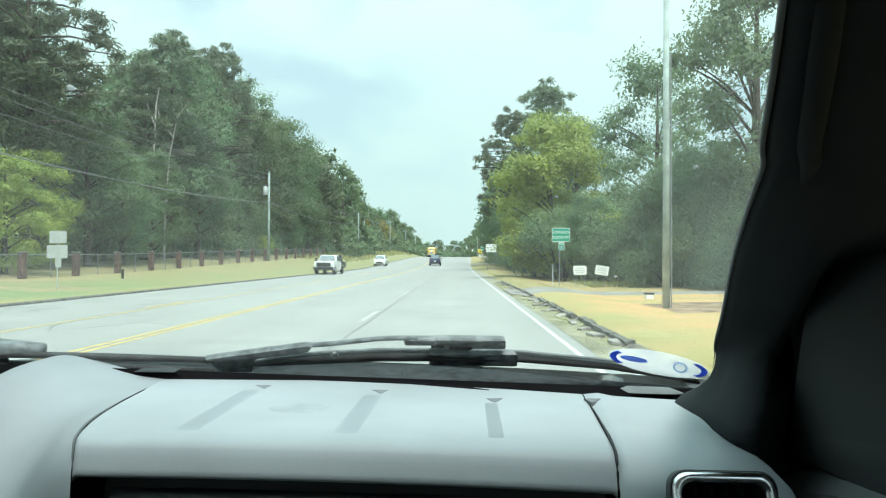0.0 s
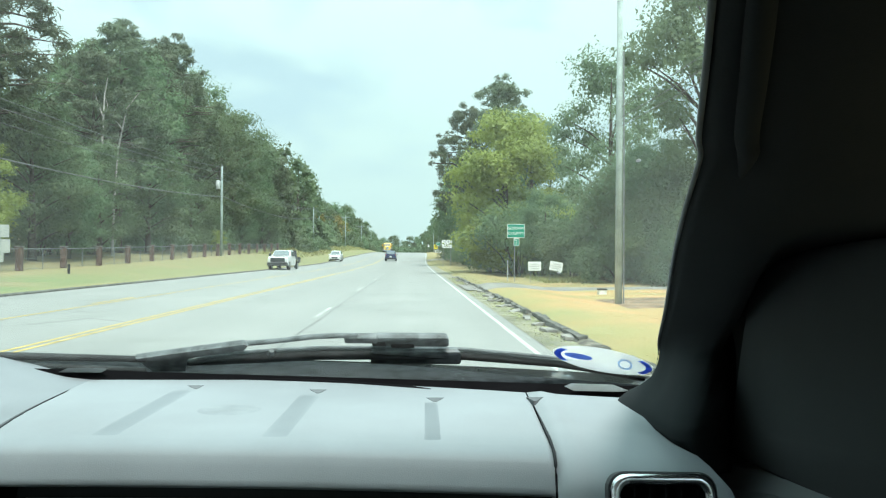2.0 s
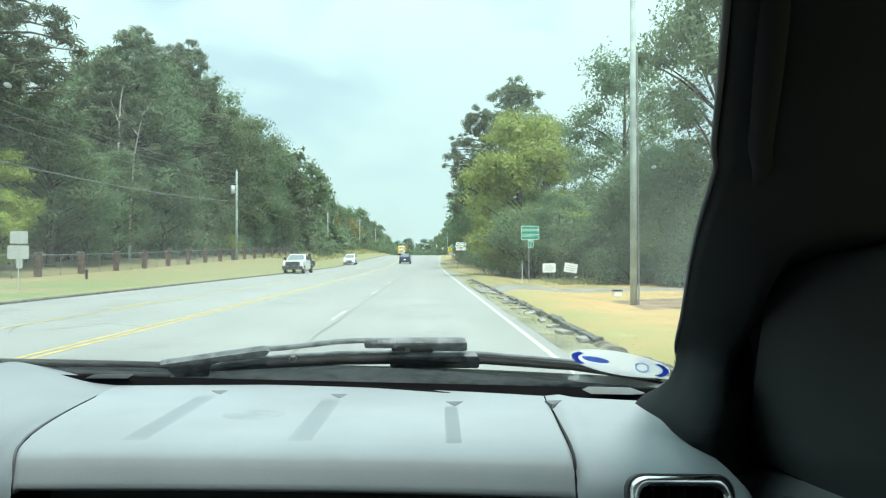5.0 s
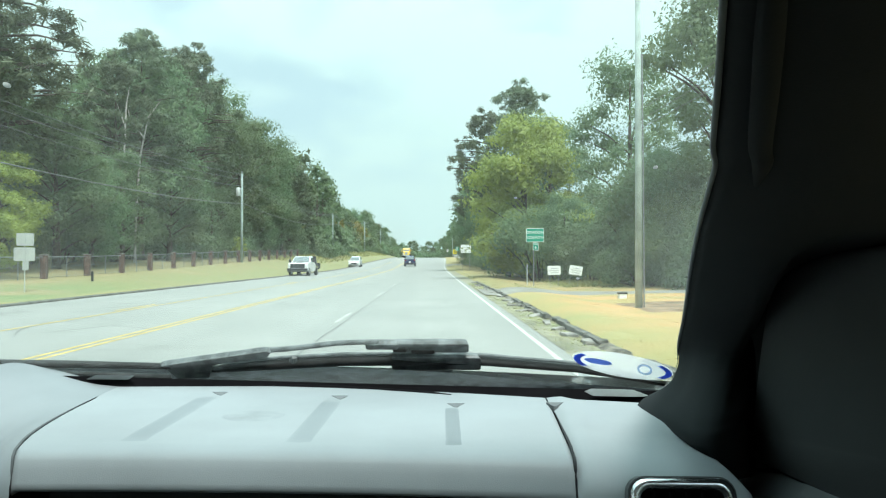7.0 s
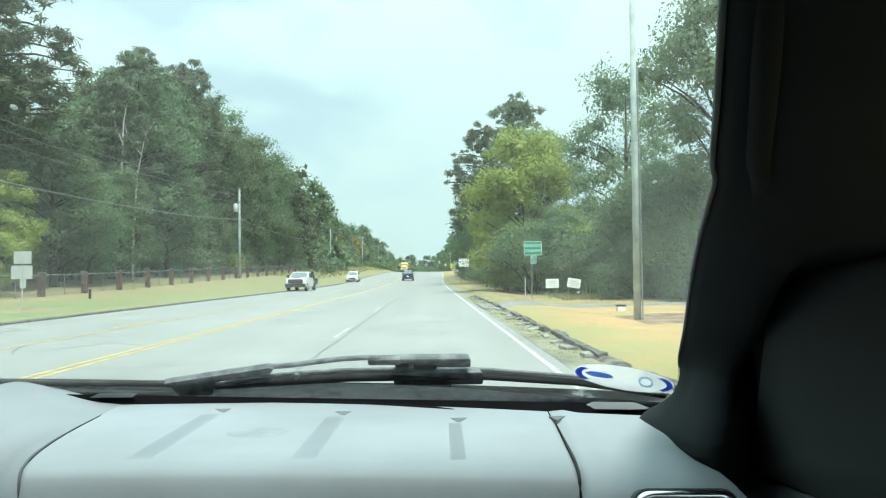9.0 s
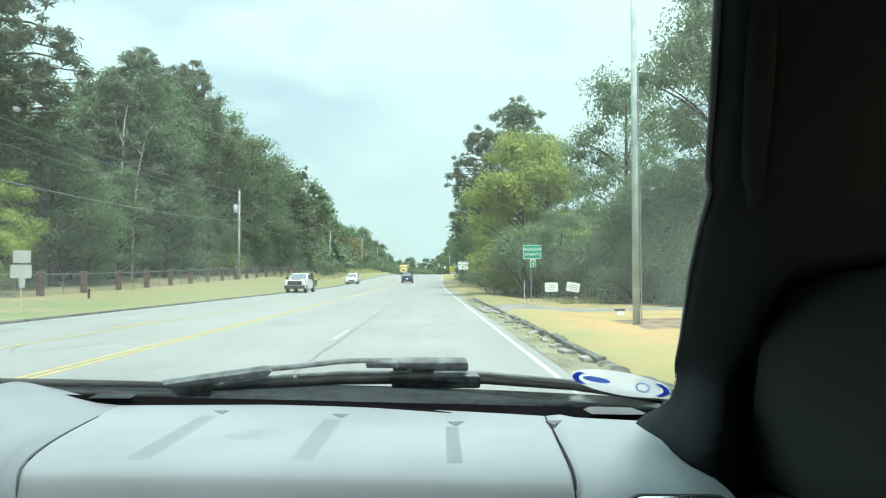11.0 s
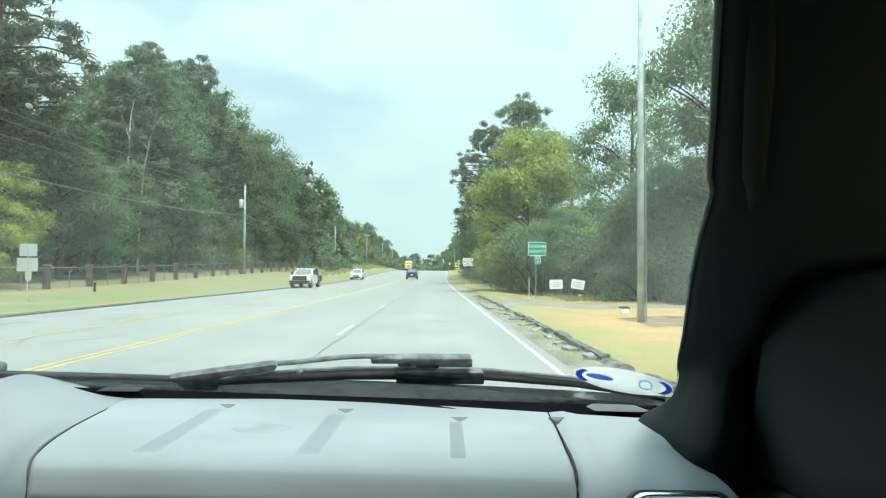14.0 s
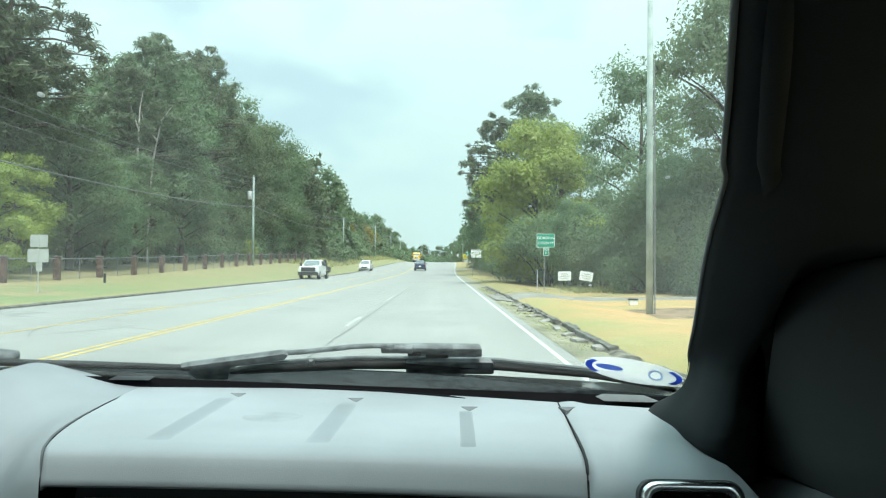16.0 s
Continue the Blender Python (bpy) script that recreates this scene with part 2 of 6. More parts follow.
def age_road(m):
    """Long wheel tracks and stains along the lanes, and a broken net of fine cracks."""
    nt, ns = m.node_tree, m.node_tree.nodes
    b = ns["Principled BSDF"]
    last = b.inputs["Base Color"].links[0].from_socket
    co = ns.new("ShaderNodeTexCoord")
    for scale, power in (((0.55, 0.012, 1), 0.30), ((2.6, 0.05, 1), 0.16)):
        mp, nz, rg, mx = ns.new("ShaderNodeMapping"), ns.new("ShaderNodeTexNoise"), ns.new("ShaderNodeMapRange"), ns.new("ShaderNodeMixRGB")
        mp.inputs["Scale"].default_value, nz.inputs["Scale"].default_value = scale, 1.0
        rg.inputs["From Min"].default_value, rg.inputs["From Max"].default_value = 0.3, 0.7
        rg.inputs["To Min"].default_value, rg.inputs["To Max"].default_value = 0.0, power
        mx.inputs["Color2"].default_value = (0.16, 0.16, 0.155, 1)
        nt.links.new(co.outputs["Object"], mp.inputs["Vector"])
        nt.links.new(mp.outputs["Vector"], nz.inputs["Vector"])
        nt.links.new(nz.outputs["Fac"], rg.inputs["Value"])
        nt.links.new(rg.outputs["Result"], mx.inputs["Fac"])
        nt.links.new(last, mx.inputs["Color1"])
        last = mx.outputs["Color"]
    warp, vo, thin, mask, cut, mul, mx = (ns.new(k) for k in ("ShaderNodeTexNoise", "ShaderNodeTexVoronoi", "ShaderNodeMapRange", "ShaderNodeTexNoise", "ShaderNodeMapRange", "ShaderNodeMath", "ShaderNodeMixRGB"))
    bend = ns.new("ShaderNodeMixRGB")
    bend.inputs["Fac"].default_value = 0.25
    warp.inputs["Scale"].default_value, mask.inputs["Scale"].default_value = 0.9, 0.16
    vo.feature, vo.inputs["Scale"].default_value = "DISTANCE_TO_EDGE", 0.42
    thin.inputs["From Min"].default_value, thin.inputs["From Max"].default_value = 0.006, 0.016
    thin.inputs["To Min"].default_value, thin.inputs["To Max"].default_value = 1.0, 0.0
    cut.inputs["From Min"].default_value, cut.inputs["From Max"].default_value = 0.54, 0.66
    mul.operation = "MULTIPLY"
    mx.inputs["Color2"].default_value = (0.12, 0.12, 0.115, 1)
    nt.links.new(co.outputs["Object"], warp.inputs["Vector"])
    nt.links.new(co.outputs["Object"], bend.inputs["Color1"])
    nt.links.new(warp.outputs["Color"], bend.inputs["Color2"])
    nt.links.new(bend.outputs["Color"], vo.inputs["Vector"])
    nt.links.new(vo.outputs["Distance"], thin.inputs["Value"])
    nt.links.new(co.outputs["Object"], mask.inputs["Vector"])
    nt.links.new(mask.outputs["Fac"], cut.inputs["Value"])
    nt.links.new(thin.outputs["Result"], mul.inputs[0])
    nt.links.new(cut.outputs["Result"], mul.inputs[1])
    nt.links.new(mul.outputs[0], mx.inputs["Fac"])
    nt.links.new(last, mx.inputs["Color1"])
    nt.links.new(mx.outputs["Color"], b.inputs["Base Color"])


age_road(ROAD)
CRACK = paint("tar_sealed_crack", (0.165, 0.165, 0.16), 0.7, vary=0.3, fine=20, bump=0.3)
WHITE_LINE = paint("worn_white_road_paint", (0.54, 0.54, 0.50), 0.7, scale=4, vary=0.12, fine=30, bump=0.3)
FADED_LINE = paint("faded_white_road_paint", (0.44, 0.44, 0.41), 0.75, scale=5, vary=0.2, fine=26, bump=0.3)
YELLOW_LINE = paint("worn_yellow_road_paint", (0.58, 0.42, 0.11), 0.7, scale=3, vary=0.14, fine=30, bump=0.3)
KERB = paint("weathered_concrete", (0.32, 0.30, 0.27), 0.9, scale=2, vary=0.25, fine=30, bump=0.5, depth=0.02)
# kerb concrete darkened for its dirt and for the shade on its face
KERB_DARK = paint("dark_kerb_concrete", (0.16, 0.152, 0.135), 0.95, scale=3, vary=0.3, fine=30, bump=0.6, depth=0.02)
BROWN_EARTH = paint("bare_brown_earth", (0.30, 0.20, 0.125), 0.95, scale=1.5, vary=0.3, fine=16, bump=0.8, depth=0.04)
EARTH = paint("dark_crumbled_tar_and_earth", (0.25, 0.22, 0.175), 0.95, scale=3, vary=0.4, fine=18, bump=0.9, depth=0.05)
DIRT = paint("grey_gravel_dirt", (0.31, 0.29, 0.21), 0.95, scale=1.2, vary=0.25, fine=22, bump=0.7, depth=0.04)
CONCRETE = paint("pale_drive_concrete", (0.25, 0.235, 0.21), 0.9, scale=0.8, vary=0.15, fine=20, bump=0.4)
BARK = paint("grey_brown_bark", (0.13, 0.105, 0.085), 0.95, scale=3, vary=0.3, fine=25, bump=0.8, depth=0.03)
PALE_BARK = paint("pale_dead_wood", (0.48, 0.45, 0.40), 0.9, scale=3, vary=0.2, fine=25, bump=0.5, depth=0.02)
POLE_WOOD = paint("weathered_pole_wood", (0.42, 0.495, 0.475), 0.9, scale=1.5, vary=0.2, fine=30, bump=0.5, depth=0.01)
STEEL = paint("galvanised_steel", (0.30, 0.315, 0.32), 0.5, 0.6, vary=0.12, bump=0.1)
SIGN_BACK = paint("bare_aluminium_sign_back", (0.52, 0.54, 0.53), 0.5, 0.3, scale=3, vary=0.08, bump=0.05)
SIGN_GREEN = paint("green_reflective_sheet", (0.01, 0.26, 0.17), 0.35, vary=0.06, bump=0)
SIGN_WHITE = paint("white_reflective_sheet", (0.78, 0.80, 0.78), 0.4, vary=0.05, bump=0)
SIGN_YELLOW = paint("yellow_reflective_sheet", (0.75, 0.62, 0.04), 0.4, vary=0.05, bump=0)
SIGN_BLACK = paint("black_sign_ink", (0.03, 0.03, 0.03), 0.5, vary=0.05, bump=0)
BRICK = paint("red_brown_brick_pier", (0.15, 0.095, 0.08), 0.9, scale=5, vary=0.25, fine=18, bump=0.5, depth=0.02)
WIRE = paint("grey_cable", (0.13, 0.13, 0.13), 0.6, vary=0.1, bump=0)
CAR_WHITE = paint("white_car_paint", (0.78, 0.79, 0.79), 0.25, vary=0.02, bump=0, coat=0.8)
CAR_BLUE = paint("navy_car_paint", (0.025, 0.036, 0.10), 0.25, 0.2, vary=0.04, bump=0, coat=0.8)
CAR_YELLOW = paint("yellow_truck_paint", (0.80, 0.50, 0.02), 0.3, vary=0.04, bump=0, coat=0.6)
CAR_GLASS = paint("dark_car_glass", (0.07, 0.085, 0.09), 0.06, vary=0.05, bump=0, coat=1.0, spec=1.0)
LAMP_CLEAR = paint("headlamp_lens", (0.75, 0.77, 0.78), 0.15, vary=0.05, bump=0)
LAMP_RED = paint("tail_lamp_lens", (0.45, 0.02, 0.02), 0.2, vary=0.05, bump=0)
PLANK = paint("grey_trailer_planks", (0.33, 0.29, 0.23), 0.85, scale=2, vary=0.2, fine=20, bump=0.3)
SHED = paint("pale_shed_siding", (0.55, 0.57, 0.55), 0.7, scale=2, vary=0.1, fine=30, bump=0.2)
ROOF = paint("grey_shingle", (0.17, 0.165, 0.16), 0.9, scale=4, vary=0.25, fine=25, bump=0.4)
LEAF = paint("green_leaves", (0.185, 0.245, 0.125), 0.55, scale=0.22, vary=0.14, fine=1.6, bump=0, spread=0.30, second=(0.130, 0.190, 0.098), translucent=0.5)
LEAF_YELLOW = paint("yellow_green_leaves", (0.33, 0.375, 0.085), 0.55, scale=0.4, vary=0.12, fine=3, bump=0, spread=0.14, second=(0.23, 0.28, 0.07), translucent=0.42)
LEAF_RUST = paint("turning_amber_leaves", (0.31, 0.25, 0.06), 0.55, scale=0.5, vary=0.12, fine=3, bump=0, spread=0.15, second=(0.20, 0.21, 0.055), translucent=0.3)
NEEDLE = paint("pine_needles", (0.14, 0.185, 0.105), 0.6, scale=0.5, vary=0.12, fine=4, bump=0, spread=0.35, translucent=0.3)
GRASS_DRY = paint("dry_straw_grass", (0.52, 0.34, 0.15), 0.8, scale=0.5, vary=0.12, fine=6, bump=0, spread=0.06, second=(0.46, 0.38, 0.17), translucent=0.25)
GRASS_GREEN = paint("short_green_grass", (0.24, 0.27, 0.11), 0.8, scale=0.4, vary=0.15, fine=6, bump=0, spread=0.2, second=(0.36, 0.32, 0.14), translucent=0.25)


def ground_surface():
    """Turf: dry straw on the sunny verge, greener across the road, leaf litter behind the fence, darker olive below the
    near trees.
    """
    m = paint("turf", (0.47, 0.27, 0.12), 0.95, scale=0.33, vary=0.26, fine=16, bump=0.45, depth=0.03, second=(0.29, 0.25, 0.10))
    nt, ns = m.node_tree, m.node_tree.nodes
    b = ns["Principled BSDF"]
    source = b.inputs["Base Color"].links[0].from_socket
    co, sep = ns.new("ShaderNodeTexCoord"), ns.new("ShaderNodeSeparateXYZ")
    nt.links.new(co.outputs["Object"], sep.inputs["Vector"])
    last = source
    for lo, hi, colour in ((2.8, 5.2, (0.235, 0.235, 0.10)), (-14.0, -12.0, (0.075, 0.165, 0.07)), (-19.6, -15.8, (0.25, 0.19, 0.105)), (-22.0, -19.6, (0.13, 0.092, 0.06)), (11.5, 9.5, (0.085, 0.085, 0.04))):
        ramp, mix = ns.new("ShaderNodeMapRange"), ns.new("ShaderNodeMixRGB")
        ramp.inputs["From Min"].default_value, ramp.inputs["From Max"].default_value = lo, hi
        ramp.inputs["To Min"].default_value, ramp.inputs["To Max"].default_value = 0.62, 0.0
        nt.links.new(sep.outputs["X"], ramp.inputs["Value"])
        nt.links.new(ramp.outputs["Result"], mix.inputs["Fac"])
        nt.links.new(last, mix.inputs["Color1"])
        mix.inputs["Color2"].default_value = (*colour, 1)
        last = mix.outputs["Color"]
    # tan and worn patches in the grass across the road
    patch, cut, side, both, mix = (ns.new(k) for k in ("ShaderNodeTexNoise", "ShaderNodeMapRange", "ShaderNodeMapRange", "ShaderNodeMath", "ShaderNodeMixRGB"))
    patch.inputs["Scale"].default_value, patch.inputs["Detail"].default_value, patch.inputs["Roughness"].default_value = 0.28, 6.0, 0.66
    cut.inputs["From Min"].default_value, cut.inputs["From Max"].default_value = 0.47, 0.60
    side.inputs["From Min"].default_value, side.inputs["From Max"].default_value = -13.0, -16.5
    side.inputs["To Max"].default_value, both.operation = 0.75, "MULTIPLY"
    nt.links.new(co.outputs["Object"], patch.inputs["Vector"])
    nt.links.new(patch.outputs["Fac"], cut.inputs["Value"])
    nt.links.new(sep.outputs["X"], side.inputs["Value"])
    nt.links.new(cut.outputs["Result"], both.inputs[0])
    nt.links.new(side.outputs["Result"], both.inputs[1])
    nt.links.new(both.outputs[0], mix.inputs["Fac"])
    nt.links.new(last, mix.inputs["Color1"])
    mix.inputs["Color2"].default_value = (0.32, 0.215, 0.13, 1)
    last = mix.outputs["Color"]
    # past the drive the verge is greener again
    ramp, mix = ns.new("ShaderNodeMapRange"), ns.new("ShaderNodeMixRGB")
    ramp.inputs["From Min"].default_value, ramp.inputs["From Max"].default_value = 31.0, 40.0
    ramp.inputs["To Min"].default_value, ramp.inputs["To Max"].default_value = 0.0, 0.6
    nt.links.new(sep.outputs["Y"], ramp.inputs["Value"])
    nt.links.new(ramp.outputs["Result"], mix.inputs["Fac"])
    nt.links.new(last, mix.inputs["Color1"])
    mix.inputs["Color2"].default_value = (0.23, 0.205, 0.095, 1)
    nt.links.new(mix.outputs["Color"], b.inputs["Base Color"])
    return m


TURF = ground_surface()


# ---- builders ----
def finish(name, bm, material, parent=None, label="", smooth=False):
    me = bpy.data.meshes.new(name)
    bmesh.ops.recalc_face_normals(bm, faces=bm.faces)
    if smooth:
        for f in bm.faces:
            f.smooth = True
    bm.to_mesh(me)
    bm.free()
    me.materials.append(material)
    ob = new(name, me)
    if parent:
        ob.parent = parent
    if label:
        ob["label"] = label
    return ob


def part(name, bm, material, parent, label="", smooth=False):
    return finish(name, bm, material, parent, label, smooth)


def raw(name, verts, faces, material, parent=None, label="", smooth=False):
    me = bpy.data.meshes.new(name)
    me.from_pydata(verts, [], faces)
    if smooth:
        me.polygons.foreach_set("use_smooth", [True] * len(me.polygons))
    me.materials.append(material)
    ob = new(name, me)
    if parent:
        ob.parent = parent
    if label:
        ob["label"] = label
    return ob


def thing(name, label, category, group="", at=None):
    ob = new(name)
    ob.empty_display_size = 0.1
    if at is not None:
        ob.matrix_basis = at
    return tagged(ob, label, category, group)


def box(bm, centre, size, bevel=0.0, turn=None, taper=1.0):
    got = bmesh.ops.create_cube(bm, size=1.0)["verts"]
    for v in got:
        k = taper if v.co.z > 0 else 1.0
        p = Vector((v.co.x * size[0] * k, v.co.y * size[1] * k, v.co.z * size[2]))
        v.co = (turn @ p if turn else p) + Vector(centre)
    if bevel:
        edges = list({e for v in got for e in v.link_edges})
        bmesh.ops.bevel(bm, geom=edges, offset=bevel, segments=2, affect="EDGES", profile=0.6)
    return bm


def loft(bm, rings, closed=True, caps=True):
    rows = [[bm.verts.new(p) for p in ring] for ring in rings]
    n = len(rows[0])
    for a, b in zip(rows, rows[1:]):
        for i in range(n if closed else n - 1):
            j = (i + 1) % n
            bm.faces.new((a[i], a[j], b[j], b[i]))
    if caps and closed:
        bm.faces.new(rows[0][::-1])
        bm.faces.new(rows[-1])
    return bm


def tube(bm, points, radius, sides=8):
    points = [Vector(p) for p in points]
    radii = radius if isinstance(radius, (list, tuple)) else [radius] * len(points)
    rings = []
    for i, p in enumerate(points):
        way = (points[min(i + 1, len(points) - 1)] - points[max(i - 1, 0)]).normalized()
        side = way.cross(Vector((0, 0, 1)) if abs(way.z) < 0.9 else Vector((0, 1, 0))).normalized()
        up = side.cross(way)
        rings.append([p + radii[i] * (math.cos(a) * side + math.sin(a) * up) for a in (2 * math.pi * k / sides for k in range(sides))])
    return loft(bm, rings)


def curve(xs, ys, x):
    """A smooth line through a few places."""
    if x <= xs[0]:
        return ys[0]
    if x >= xs[-1]:
        return ys[-1]
    i = max(k for k in range(len(xs)) if xs[k] <= x)
    s = [(ys[min(k + 1, len(xs) - 1)] - ys[max(k - 1, 0)]) / (xs[min(k + 1, len(xs) - 1)] - xs[max(k - 1, 0)]) for k in (i, i + 1)]
    h = xs[i + 1] - xs[i]
    t = (x - xs[i]) / h
    return (2 * t**3 - 3 * t**2 + 1) * ys[i] + (t**3 - 2 * t**2 + t) * h * s[0] + (3 * t**2 - 2 * t**3) * ys[i + 1] + (t**3 - t**2) * h * s[1]


def step(a, b, x):
    t = min(1.0, max(0.0, (x - a) / (b - a)))
    return t * t * (3 - 2 * t)


# ---- ground and road ----
def road_z(y):
    return curve((-400, 50, 84, 112, 155, 231, 285, 340, 460, 700, 1500), (-0.3, 0, 0.06, 0.27, 1.1, 2.25, 2.55, 2.55, 1.6, -1.5, -6), y)


def edge_x(y):
    return 1.74 + 1.9 * step(95, 235, y)


CURB_X = -12.6


def ground_z(x, y):
    z = road_z(y)
    if x < CURB_X:
        bank = curve((-200, 0, 40, 81, 114, 150, 190, 230, 300, 420), (0.3, 0.3, 0.35, 1.1, 1.4, 1.5, 1.8, 1.6, 1.3, 1.2), y)
        return z + 0.07 + bank * step(CURB_X - 0.5, -20, x) + 0.06 * max(0.0, -20 - x) + 0.05 * noise.noise((x * 0.3, y * 0.2, 0))
    if x > edge_x(y) + 0.9:
        d = x - edge_x(y) - 0.9
        return z - 0.03 + 0.13 * step(0, 0.5, d) + 0.02 * d + 0.06 * noise.noise((x * 0.35, y * 0.25, 4)) * step(0, 2, d) - 0.22 * step(1.2, 3.4, d) * step(13, 20, y) * (1 - step(48, 70, y))
    return z - 0.08


def ground():
    xs = [-2500, -900, -300, -120, -70, -50, -40, -34, -30, -27, -25, -23, -21.5, -20, -18.5, -17, -15.5, -14, -13.2, CURB_X - 0.02, CURB_X + 0.02, -10, -5, 0, 1.5]
    xs += [2.6, 2.9, 3.3, 3.8, 4.5, 5.2, 6, 7, 8, 9, 10, 12, 14, 17, 21, 27, 36, 50, 80, 150, 400, 1000, 2500]
    ys = [-2500, -900, -400] + list(range(-200, -20, 12)) + list(range(-20, 70, 2)) + list(range(70, 320, 6)) + [340, 370, 410, 460, 520, 600, 700, 850, 1100, 1500, 2500]
    verts = [(x, y, ground_z(x, y)) for y in ys for x in xs]
    n = len(xs)
    faces = [(j * n + i, j * n + i + 1, (j + 1) * n + i + 1, (j + 1) * n + i) for j in range(len(ys) - 1) for i in range(n - 1)]
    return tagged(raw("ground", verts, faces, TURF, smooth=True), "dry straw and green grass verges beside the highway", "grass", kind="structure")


def strip(name, x0, x1, y0, y1, lift, material, parent, label="", pace=4.0, wander=0.0):
    n = max(1, int((y1 - y0) / pace))
    verts, faces = [], []
    for k in range(n + 1):
        y = y0 + (y1 - y0) * k / n
        w = wander * noise.noise((y * 0.7, x0 if not callable(x0) else 1.0, 3.3))
        a = (x0(y) if callable(x0) else x0) + w
        b = (x1(y) if callable(x1) else x1) + w
        verts += [(a, y, road_z(y) + lift), (b, y, road_z(y) + lift)]
    for k in range(n):
        faces.append((2 * k, 2 * k + 1, 2 * k + 3, 2 * k + 2))
    return raw(name, verts, faces, material, parent, label)


def road():
    top = strip("road", CURB_X + 0.12, lambda y: edge_x(y) + 0.25, -420, 900, 0.0, ROAD, None, pace=4)
    tagged(top, "worn pale grey five-lane asphalt highway with painted lines", "road", kind="structure")
    for x in (-5.39, -5.59):
        strip("yellow_line", x - 0.04, x + 0.04, -420, 900, 0.005, YELLOW_LINE, top, "solid yellow centre line")
    strip("yellow_line", -8.34, -8.26, -420, 900, 0.005, YELLOW_LINE, top, "solid yellow centre line")
    strip("edge_line", lambda y: edge_x(y) - 0.042, lambda y: edge_x(y) + 0.042, -420, 900, 0.005, WHITE_LINE, top, "solid white edge line")
    for k in range(-4, 30):
        y = 16.9 + 12.19 * k
        strip("lane_dash", -2.16, -2.06, y, y + 3.05, 0.005, FADED_LINE, top)
        if k % 2 == 0:
            strip("turn_lane_dash", -8.62, -8.52, y + 4, y + 7, 0.005, YELLOW_LINE, top)
    strip("seam_crack", -1.965, -1.935, 5, 110, 0.006, CRACK, top, pace=0.7, wander=0.05)
    rng = random.Random(5)
    for k in range(26):
        y, x = rng.uniform(9, 60), rng.uniform(-11.8, 1.2)
        long = rng.uniform(0.8, 3.0)
        pts, a = [], rng.uniform(-0.5, 0.5) + (math.pi / 2 if rng.random() < 0.6 else 0)
        for s in range(7):
            pts.append((x, y))
            a += rng.uniform(-0.22, 0.22)
            x, y = x + math.cos(a) * long / 6, y + math.sin(a) * long / 6 * 1.4
        verts, faces = [], []
        for s, (px, py) in enumerate(pts):
            w = 0.013 * (1 - abs(s - 3) / 3.6)
            verts += [(px - w, py - w, road_z(py) + 0.006), (px + w, py + w, road_z(py) + 0.006)]
        faces = [(2 * s, 2 * s + 1, 2 * s + 3, 2 * s + 2) for s in range(6)]
        raw("crack", verts, faces, CRACK, top)


def kerb():
    bm = bmesh.new()
    prof = [(0.14, -0.06), (0.13, 0.05), (0.10, 0.075), (0.0, 0.08), (-0.06, 0.08), (-0.06, -0.06)]
    loft(bm, [[(CURB_X + a, y, road_z(y) + b) for a, b in prof] for y in range(-400, 700, 5)])
    tagged(finish("kerb", bm, KERB_DARK), "low weathered concrete kerb along the far lane", "kerb", kind="structure")


